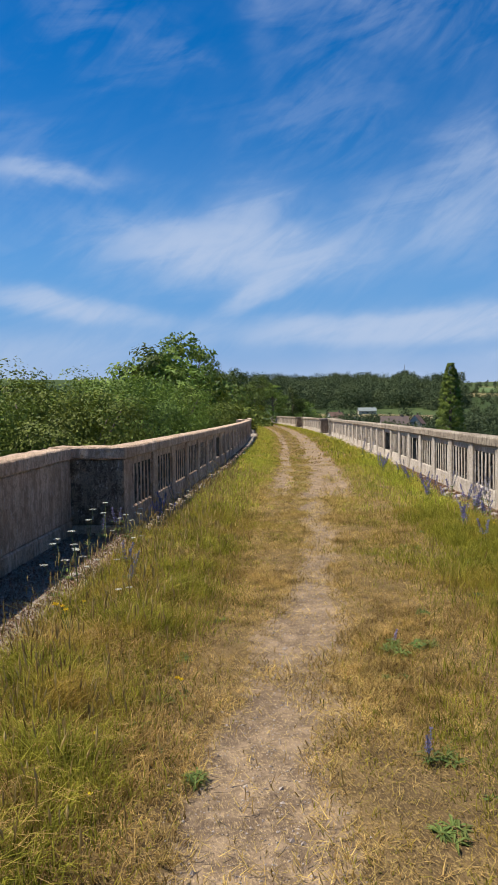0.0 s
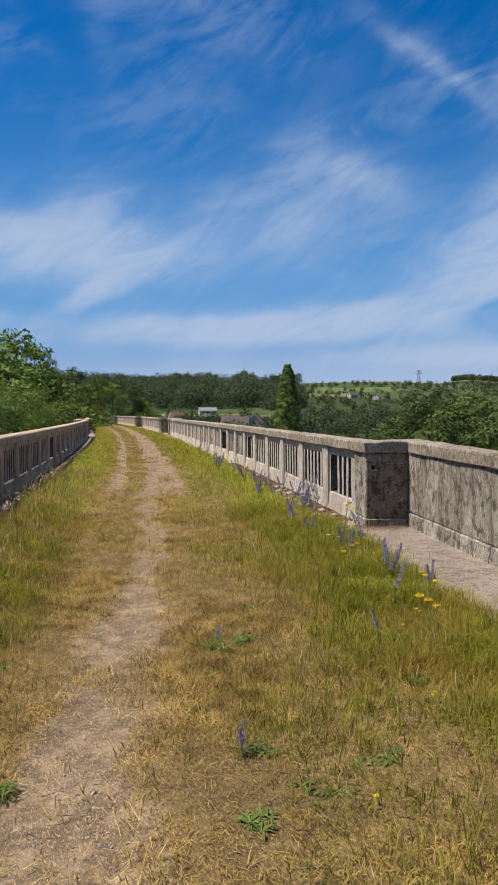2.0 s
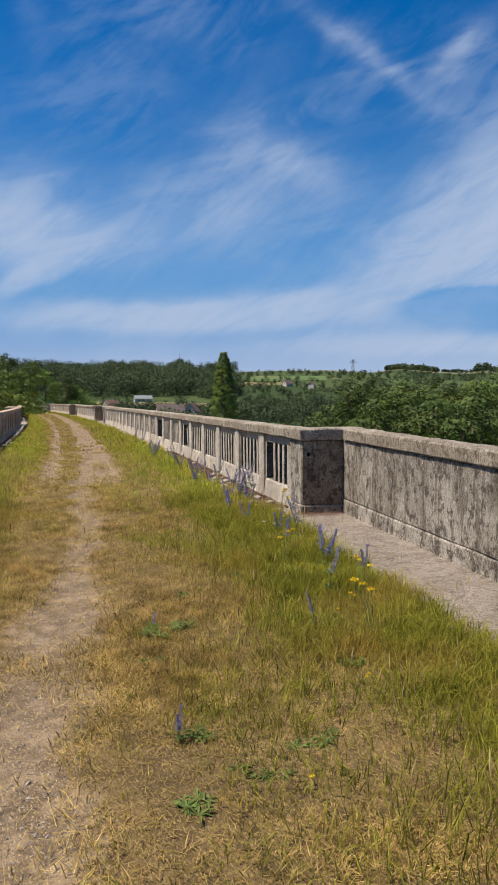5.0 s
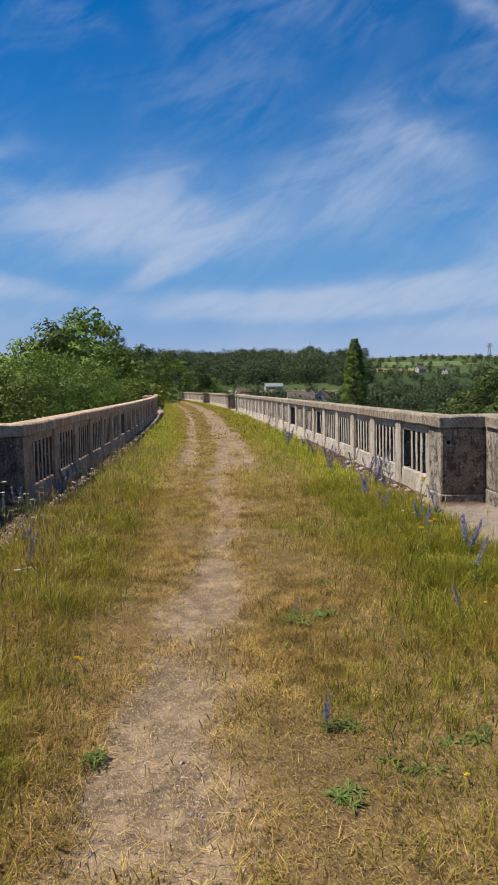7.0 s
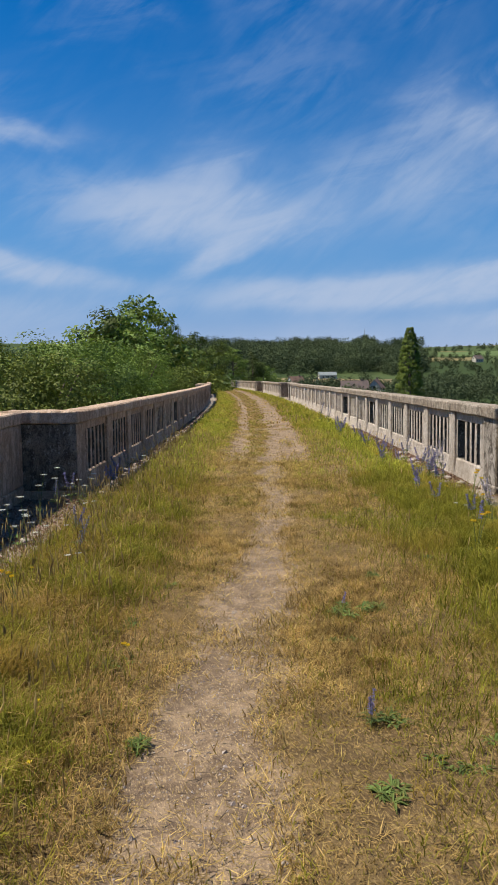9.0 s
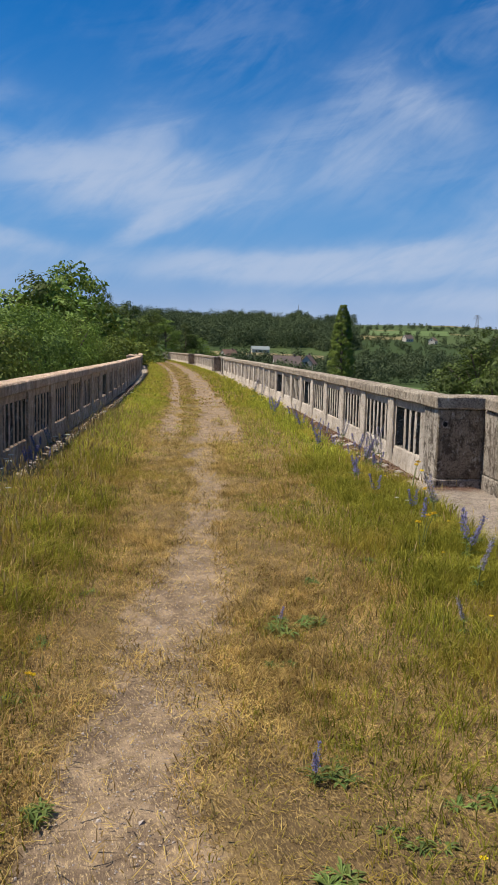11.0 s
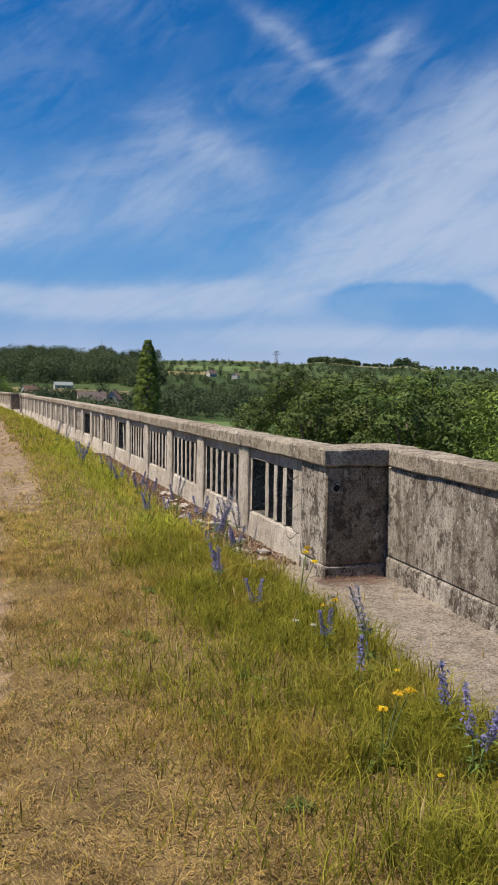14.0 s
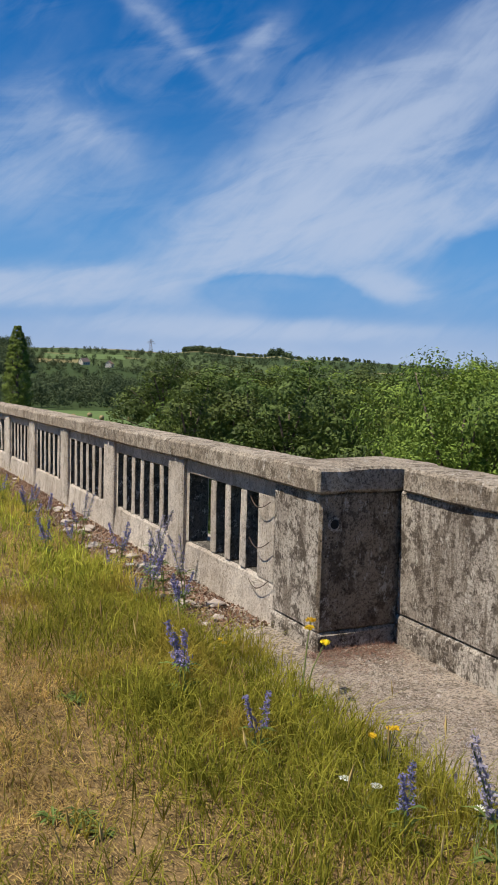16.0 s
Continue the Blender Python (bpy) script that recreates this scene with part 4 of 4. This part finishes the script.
def pylon(az, r, top):
    x, y, z = polar(az, r)
    h = 1.5 + r * math.tan(radians(top)) - z
    tower = tagged(new("power_pylon"), "grey lattice steel power pylon on the ridge", "pylon")
    tower.matrix_basis = pose(x, y, z, 0, 0, -az + 15)
    for sx in (-1, 1):
        for sy in (-1, 1):
            bm = bmesh.new()
            limb(bm, (sx * 3.2, sy * 3.2, 0), (sx * 0.6, sy * 0.6, h), 0.3, 0.2, 4)
            part("leg", bm, STEEL, tower)
    for zf, wd in ((0.72, 8.5), (0.86, 6.5), (0.97, 4.5)):
        bm = bmesh.new()
        limb(bm, (-wd, 0, h * zf), (wd, 0, h * zf), 0.28, 0.28, 4)
        limb(bm, (-wd, 0, h * zf), (0, 0, h * (zf + 0.06)), 0.18, 0.18, 4)
        limb(bm, (wd, 0, h * zf), (0, 0, h * (zf + 0.06)), 0.18, 0.18, 4)
        part("cross_arm", bm, STEEL, tower)
    for i in range(5):
        w0, w1 = 3.2 - 2.6 * i / 5, 3.2 - 2.6 * (i + 1) / 5
        for s in (-1, 1):
            for u in (-1, 1):
                bm = bmesh.new()
                limb(bm, (u * w0, s * w0, h * i / 5), (-u * w1, s * w1, h * (i + 1) / 5), 0.15, 0.15, 4)
                part("brace", bm, STEEL, tower)


pylon(34.75, 1480, 1.95)
x, y, z = polar(22.6, 1250)
mast = tagged(new("radio_mast"), "thin grey mast above the wood", "mast")
mast.matrix_basis = pose(x, y, z)
bm = bmesh.new()
limb(bm, (0, 0, 0), (0, 0, 32), 0.6, 0.35, 6)
part("pole", bm, STEEL, mast)

# ---- plants on the verges ----
STEM = plain("stem", (0.16, 0.2, 0.06), (0.2, 0.22, 0.08), 30)
HERB = foliage("herb_leaves", (0.065, 0.1, 0.022), (0.19, 0.25, 0.06), 0.3, 3.0)
BLUE = foliage("blue_petals", (0.14, 0.13, 0.28), (0.29, 0.27, 0.47), 0.25, 6.0)
FADED = foliage("faded_spike", (0.2, 0.18, 0.24), (0.36, 0.33, 0.4), 0.2, 6.0)
YELLOW = foliage("yellow_petals", (0.75, 0.52, 0.02), (0.9, 0.7, 0.04), 0.2, 6.0)
WHITE = foliage("white_umbel", (0.62, 0.62, 0.52), (0.82, 0.82, 0.74), 0.2, 6.0)


def stem_bm(points, r0, r1):
    bm = bmesh.new()
    for i, (p, q) in enumerate(zip(points, points[1:])):
        n = len(points) - 1
        limb(bm, p, q, r0 + (r1 - r0) * i / n, r0 + (r1 - r0) * (i + 1) / n, 5)
    return bm


def lance_leaves(rng, points, n, length, width):
    """Narrow leaves set round a stem or a rosette, each a folded strip."""
    v, f = [], []
    for i in range(n):
        p = np.array(points[rng.integers(0, len(points))])
        ang, rise = rng.uniform(0, 6.283), rng.uniform(0.15, 0.8)
        L, W = length * rng.uniform(0.6, 1.2), width * rng.uniform(0.7, 1.2)
        out = np.array([math.cos(ang), math.sin(ang), 0])
        side = np.array([-math.sin(ang), math.cos(ang), 0]) * W
        up = np.array([0, 0, 1.0])
        a, b, c = p, p + out * L * 0.5 + up * L * 0.4 * rise, p + out * L + up * L * 0.25 * rise
        k = len(v)
        v += [a - side * 0.3, a + side * 0.3, b - side + up * W * 0.4, b + side + up * W * 0.4, c, b]
        f += [(k, k + 5, k + 2), (k, k + 1, k + 5), (k + 1, k + 3, k + 5), (k + 2, k + 5, k + 4), (k + 5, k + 3, k + 4)]
    return np.array(v), np.array(f)


def bugloss(seed, height, spikes, petals, label):
    rng = np.random.default_rng(seed)
    plant_ = tagged(new("bugloss_plant"), label, "flower")
    for s in range(spikes):
        lean = rng.uniform(-0.25, 0.25, 2) * height
        h = height * rng.uniform(0.7, 1.05)
        pts = [(0, 0, -0.02), (lean[0] * 0.3, lean[1] * 0.3, h * 0.5), (lean[0], lean[1], h)]
        stem = part("stem", stem_bm(pts, 0.004, 0.002), STEM, plant_)
        t = rng.uniform(0.5, 1.0, 90)
        c = np.stack([np.interp(t, [0, 0.5, 1], [p[i] for p in pts]) for i in range(3)], 1)
        c[:, :2] += rng.normal(size=(90, 2)) * 0.018 * (1.25 - t)[:, None]
        v, f = leaf_cloud(rng, c, np.full(90, 0.008), 3, 0.0075, 1.0)
        put("flower_spike", mesh_from("flower_spike", v, f, petals), stem)
        v, f = lance_leaves(rng, [pts[0], tuple(np.array(pts[1]) * 0.5), pts[1]], 14, 0.09, 0.007)
        put("leaves", mesh_from("leaves", v, f, HERB), stem)
    return plant_


def umbel(seed, height, label):
    rng = np.random.default_rng(seed)
    plant_ = tagged(new("wild_carrot"), label, "flower")
    for s in range(2):
        h = height * rng.uniform(0.75, 1.05)
        lx, ly = rng.uniform(-0.12, 0.12, 2)
        stem = part("stem", stem_bm([(0, 0, -0.02), (lx * 0.4, ly * 0.4, h * 0.6), (lx, ly, h)], 0.003, 0.0018), STEM, plant_)
        ang, rad = rng.uniform(0, 6.283, 110), 0.032 * np.sqrt(rng.uniform(0, 1, 110))
        c = np.stack([lx + rad * np.cos(ang), ly + rad * np.sin(ang), h + 0.004 - rad * 0.12], 1)
        v, f = leaf_cloud(rng, c, np.full(110, 0.003), 2, 0.004, 0.4)
        put("umbel", mesh_from("umbel", v, f, WHITE), stem)
    v, f = lance_leaves(rng, [(0, 0, 0.02), (0, 0, height * 0.3)], 12, 0.1, 0.006)
    put("leaves", mesh_from("leaves", v, f, HERB), plant_)
    return plant_


def hawkweed(seed, height, heads, label):
    rng = np.random.default_rng(seed)
    plant_ = tagged(new("hawkweed"), label, "flower")
    for s in range(heads):
        lx, ly = rng.uniform(-0.07, 0.07, 2)
        h = height * rng.uniform(0.8, 1.1)
        stem = part("stem", stem_bm([(0, 0, -0.02), (lx * 0.5, ly * 0.5, h * 0.6), (lx, ly, h)], 0.0025, 0.0015), STEM, plant_)
        ang = rng.uniform(0, 6.283, 26)
        c = np.stack([lx + 0.009 * np.cos(ang), ly + 0.009 * np.sin(ang), np.full(26, h + 0.003)], 1)
        v, f = leaf_cloud(rng, c, np.full(26, 0.003), 2, 0.007, 0.3)
        put("flower_head", mesh_from("flower_head", v, f, YELLOW), stem)
    v, f = lance_leaves(rng, [(0, 0, 0.01)], 9, 0.09, 0.01)
    put("leaves", mesh_from("leaves", v, f, HERB), plant_)
    return plant_


def rosette(seed, size, label):
    rng = np.random.default_rng(seed)
    herb = tagged(new("weed"), label, "plant")
    for x, y in rng.normal(size=(5, 2)) * size * 0.6:
        v, f = lance_leaves(rng, [(x, y, 0.0), (x, y, size * 0.3)], 24, size * 0.75, size * 0.065)
        put("leaf_rosette", mesh_from("leaf_rosette", v, f, HERB), herb)
    return herb


def bed_z(a, o):
    return 0.045 * smooth(o, 0.4, 1.0) * smooth(4.5 - o, 0.1, 0.6) - 0.012


def set_out(protos, places, group):
    for i, (a, o, s) in enumerate(places):
        p = protos[i % len(protos)]
        m = Matrix.Translation(bridge(a, o, bed_z(a, o))) @ Matrix.Rotation(i * 2.4, 4, "Z") @ Matrix.Scale(s, 4)
        if i < len(protos):
            p.matrix_basis = m
        else:
            copy_thing(p, m)
    for p in scene.objects:
        if p.parent is None and p.name.split(".")[0] == protos[0].name.split(".")[0]:
            p["group"] = group


blue = "slender wild plant with violet-blue flower spikes in the grass"
B = [bugloss(1, 0.42, 3, BLUE, blue), bugloss(2, 0.36, 2, BLUE, blue), bugloss(3, 0.5, 2, FADED, "tall faded grey-violet flower spikes beside the parapet"), bugloss(4, 0.3, 1, BLUE, blue)]
set_out(B, [(-0.45, 0.95, 1.0), (-1.05, 0.9, 0.8), (1.0, 0.35, 1.0), (-2.3, 0.8, 1.0), (1.25, 0.5, 1.1), (1.5, 0.42, 1.0), (1.75, 0.3, 1.1), (0.8, 0.5, 0.9), (2.6, 0.85, 0.9), (-1.7, 0.72, 1.0), (-2.0, 0.6, 1.0), (-2.75, 0.62, 1.1), (-3.1, 0.72, 1.0), (-3.4, 0.5, 1.0),
            (-3.9, 0.95, 0.8), (0.6, 4.45, 1.1), (0.95, 4.4, 1.1), (-0.2, 4.75, 1.2), (1.5, 4.35, 1.0), (-0.6, 4.8, 1.0), (-2.2, 4.25, 0.8), (-5.95, 2.24, 0.55), (-3.3, 4.0, 0.8), (4.2, 0.5, 1.1), (5.5, 0.7, 1.0), (7.0, 0.6, 1.0), (-4.6, 1.25, 0.5), (3.4, 0.4, 1.1), (9.0, 0.8, 1.2), (11.0, 0.7, 1.2), (13.5, 0.9, 1.3), (-4.42, 2.2, 0.45),
            (0.9, 0.42, 0.8), (1.15, 0.62, 0.7), (1.35, 0.36, 1.0), (1.9, 0.55, 0.8), (2.2, 0.4, 1.0), (2.9, 0.6, 0.9), (3.1, 0.45, 1.0), (3.8, 0.7, 0.9), (4.6, 0.6, 1.0), (5.0, 0.45, 1.0), (6.2, 0.7, 1.0), (7.8, 0.6, 1.1), (8.4, 0.9, 1.0), (10.0, 0.7, 1.1), (12.2, 0.8, 1.2), (0.75, 4.3, 0.9), (0.35, 4.4, 1.0)], "blue flowers on the verge")
white = "wild carrot with flat white flower heads on thin stems"
U = [umbel(11, 0.5, white), umbel(12, 0.36, white), umbel(13, 0.28, white)]
set_out(U, [(-1.5, 4.75, 1.0), (-2.1, 4.85, 1.0), (-2.4, 4.7, 1.0), (-1.0, 4.7, 1.0), (-0.5, 4.55, 0.9), (-0.3, 4.6, 1.0), (-2.8, 4.5, 1.0), (-2.6, 4.3, 0.8), (-3.0, 4.6, 1.0), (-1.8, 4.4, 0.7), (-1.5, 4.3, 0.8), (0.1, 4.5, 1.0), (-3.3, 4.3, 0.8), (1.2, 0.62, 0.9), (-1.5, 0.75, 0.6), (-1.9, 0.62, 0.6), (6, 4.3, 1.0), (12, 4.2, 1.2), (15, 4.1, 1.2), (2.0, 4.3, 1.0), (-3.6, 4.0, 0.7)], "white flowers on the verge")
yellow = "small yellow dandelion-like flowers on thin stems"
H = [hawkweed(21, 0.2, 3, yellow), hawkweed(22, 0.12, 2, yellow), hawkweed(23, 0.16, 1, yellow)]
set_out(H, [(-0.55, 0.42, 1.7), (0.05, 0.55, 1.0), (-2.2, 0.6, 1.0), (-3.9, 0.7, 0.8), (-4.2, 0.85, 1.0), (-4.5, 1.1, 0.8), (-4.9, 1.0, 1.0), (-5.2, 3.3, 0.9), (-5.9, 3.6, 0.8), (-4.4, 4.1, 0.8), (-6.4, 1.8, 0.6), (-3.7, 4.2, 1.0), (-1.3, 0.5, 0.7), (-6.3, 3.5, 0.7), (-3.2, 0.9, 0.8), (-2.9, 1.0, 0.9), (-5.5, 1.3, 0.7), (3.5, 0.8, 1.0)], "yellow flowers on the verge")
green_weed = "low green leafy weed growing beside the path"
R = [rosette(31, 0.09, green_weed), rosette(32, 0.06, green_weed), rosette(33, 0.1, green_weed)]
set_out(R, [(-5.9, 2.2, 1.0), (-4.9, 2.25, 0.8), (-4.45, 2.22, 1.0), (-4.4, 2.05, 1.1), (-5.75, 2.1, 1.1), (-6.3, 2.0, 0.8), (-6.5, 2.25, 1.0), (-5.6, 1.5, 0.8), (-6.1, 1.7, 0.9), (-5.3, 3.4, 0.9), (-5.8, 3.35, 0.9), (-4.7, 3.4, 0.8), (-5.2, 1.2, 0.9), (-2.3, 1.5, 1.0), (-1.2, 1.6, 0.9), (-3.6, 1.9, 0.8), (-6.4, 1.4, 0.9), (-1.5, 2.0, 0.7), (-0.2, 1.4, 0.8), (-5.0, 1.75, 0.6), (-4.3, 1.3, 0.7), (-3.1, 1.45, 0.7), (-2.6, 2.05, 0.6), (-1.9, 1.25, 0.8), (-0.8, 2.1, 0.6), (-0.6, 1.15, 0.8), (-5.6, 3.55, 0.8), (-6.1, 3.15, 0.7), (-4.9, 3.75, 0.8), (-3.9, 3.3, 0.7)], "weeds beside the path")

# ---- rubble, litter and small marks by the parapets ----
DEBRIS = foliage("dead_leaves", (0.1, 0.055, 0.034), (0.36, 0.22, 0.145), 0.1, 2.0)
# the west bay gets extra litter, which browns the bluish shade on its slab
for a0, a1, o0, o1, count in ((0.5, 12.0, 0.02, 0.52, 20000), (-6.0, 24.0, 4.3, 4.74, 7000), (-6.0, 0.0, 4.4, 5.3, 9000), (-5.5, 0.0, -0.45, 0.4, 2600)):
    a = rng.uniform(a0, a1, count)
    o = rng.uniform(o0, o1, count)
    if o0 < -0.1:
        a[: count // 2] = -np.abs(rng.normal(0, 0.14, count // 2)) - 0.02
        o[: count // 2] = rng.uniform(-0.46, 0.1, count // 2)
    c = np.array([tuple(bridge(p, q, 0.012)) for p, q in zip(a, o)])
    if o0 < -0.1:
        slivers("needle_litter", "heap of dry brown stalks at the foot of the pier", rng, c, rng.uniform(0.02, 0.08, count), 0.0018, 0.12, DEBRIS)
        continue
    v, f = leaf_cloud(rng, c, np.full(count, 0.014), 1, 0.014, 0.5)
    tagged(put("leaf_litter", mesh_from("leaf_litter", v, f, DEBRIS)), "dry brown leaf and moss litter along the parapet", "litter", kind="stuff")


def stone_mesh(seed, size):
    bm = bmesh.new()
    bmesh.ops.create_icosphere(bm, subdivisions=1, radius=size)
    for v in bm.verts:
        v.co += noise.noise_vector(v.co / size + Vector((seed * 3.7, 0, 0))) * size * 0.55
        v.co.z *= 0.5
    return to_mesh("concrete_fragment", bm, RUBBLE)


STONES = [stone_mesh(i, 0.035) for i in range(6)]
r2 = random.Random(8)
for i in range(110):
    a, o = (r2.uniform(0.6, 5.5) if i < 60 else r2.uniform(5, 12), r2.uniform(0.03, 0.46)) if i < 80 else (r2.uniform(-5.5, 9), r2.uniform(4.5, 4.72))
    s = r2.choice((0.5, 0.7, 0.9, 1.3, 1.8))
    tagged(put("concrete_fragment", r2.choice(STONES), None, Matrix.Translation(bridge(a, o, 0.01 * s)) @ Matrix.Rotation(r2.uniform(0, 6.3), 4, "Z") @ Matrix.Scale(s, 4)), "broken pale concrete fragment lying by the parapet", "stone", group="fragments by the parapet")
# fine gravel on the bare path and on the slab
count = 15000
a, o = rng.uniform(-8, 3, count), rng.uniform(1.9, 3.4, count)
keep = (read(RUT, a, o) > rng.uniform(0.05, 0.6, count))
a, o = a[keep], o[keep]
a2, o2 = rng.uniform(-5.5, -0.1, 14000), rng.uniform(-0.45, 0.5, 14000)
a, o = np.concatenate([a, a2]), np.concatenate([o, o2])
c = np.array([tuple(bridge(p, q, (fill_z(p, q) if q > 1 else 0.0) + 0.002)) for p, q in zip(a, o)])
s = rng.uniform(0.0015, 0.005, (len(c), 1, 1)) * np.where(rng.uniform(size=(len(c), 1, 1)) > 0.97, 2.2, 1.0)
shape = np.array([(-1, -0.8, -0.3), (1, -0.7, -0.3), (0.8, 1, -0.3), (-0.9, 0.8, -0.3), (0.1, 0.0, 0.8)]) + rng.normal(size=(len(c), 5, 3)) * 0.25
v = (c[:, None, :] + shape * s).reshape(-1, 3)
i5 = np.arange(len(c))[:, None] * 5
f = np.concatenate([i5 + [0, 1, 4], i5 + [1, 2, 4], i5 + [2, 3, 4], i5 + [3, 0, 4]], axis=1).reshape(-1, 3)
tagged(put("gravel", mesh_from("gravel", v, f, RUBBLE)), "fine pale gravel on the worn ground", "gravel", kind="stuff")

# the round drain hole in the end pier, a flat disc coloured shade-dark
HOLE_SHADE = plain("dark_hollow", (0.012, 0.011, 0.01), (0.02, 0.018, 0.016), 20)
drain = tagged(new("drain_pipe"), "small round drain hole shown by a flat dark disc with a pale rim", "drain")
drain.matrix_basis = Matrix.Translation(bridge(-0.016, -0.075, 0.70)) @ Matrix.Rotation(-HEADING, 4, "Z") @ Matrix.Rotation(radians(90), 4, "X")
bm = bmesh.new()
bmesh.ops.create_circle(bm, cap_ends=True, segments=18, radius=0.026)
part("hollow", bm, HOLE_SHADE, drain)
bm = bmesh.new()
inner = [bm.verts.new((0.026 * math.cos(6.2832 * i / 18), 0.026 * math.sin(6.2832 * i / 18), 0.0012)) for i in range(18)]
outer = [bm.verts.new((0.042 * math.cos(6.2832 * i / 18), 0.04 * math.sin(6.2832 * i / 18), 0.0004)) for i in range(18)]
for i in range(18):
    bm.faces.new((inner[i], inner[(i + 1) % 18], outer[(i + 1) % 18], outer[i]))
part("rim", bm, LICHEN, drain)

# loose tie wires on the first post
WIRE = plain("rusty_wire", (0.06, 0.045, 0.035), (0.1, 0.06, 0.04), 40, 0.7)
for i, z in enumerate((0.74, 0.5, 0.26)):
    bm = bmesh.new()
    pts = [bridge(0.56 + 0.26 * k / 6, 0.006 + 0.012 * math.sin(math.pi * k / 6), z - 0.05 * math.sin(math.pi * k / 6) - 0.02 * i * k / 6) for k in range(7)]
    for p, q in zip(pts, pts[1:]):
        limb(bm, p, q, 0.003, 0.003, 4)
    tagged(put("tie_wire", to_mesh("tie_wire", bm, WIRE)), "thin rusty wire tied round the concrete post", "wire", group="wires on the post")
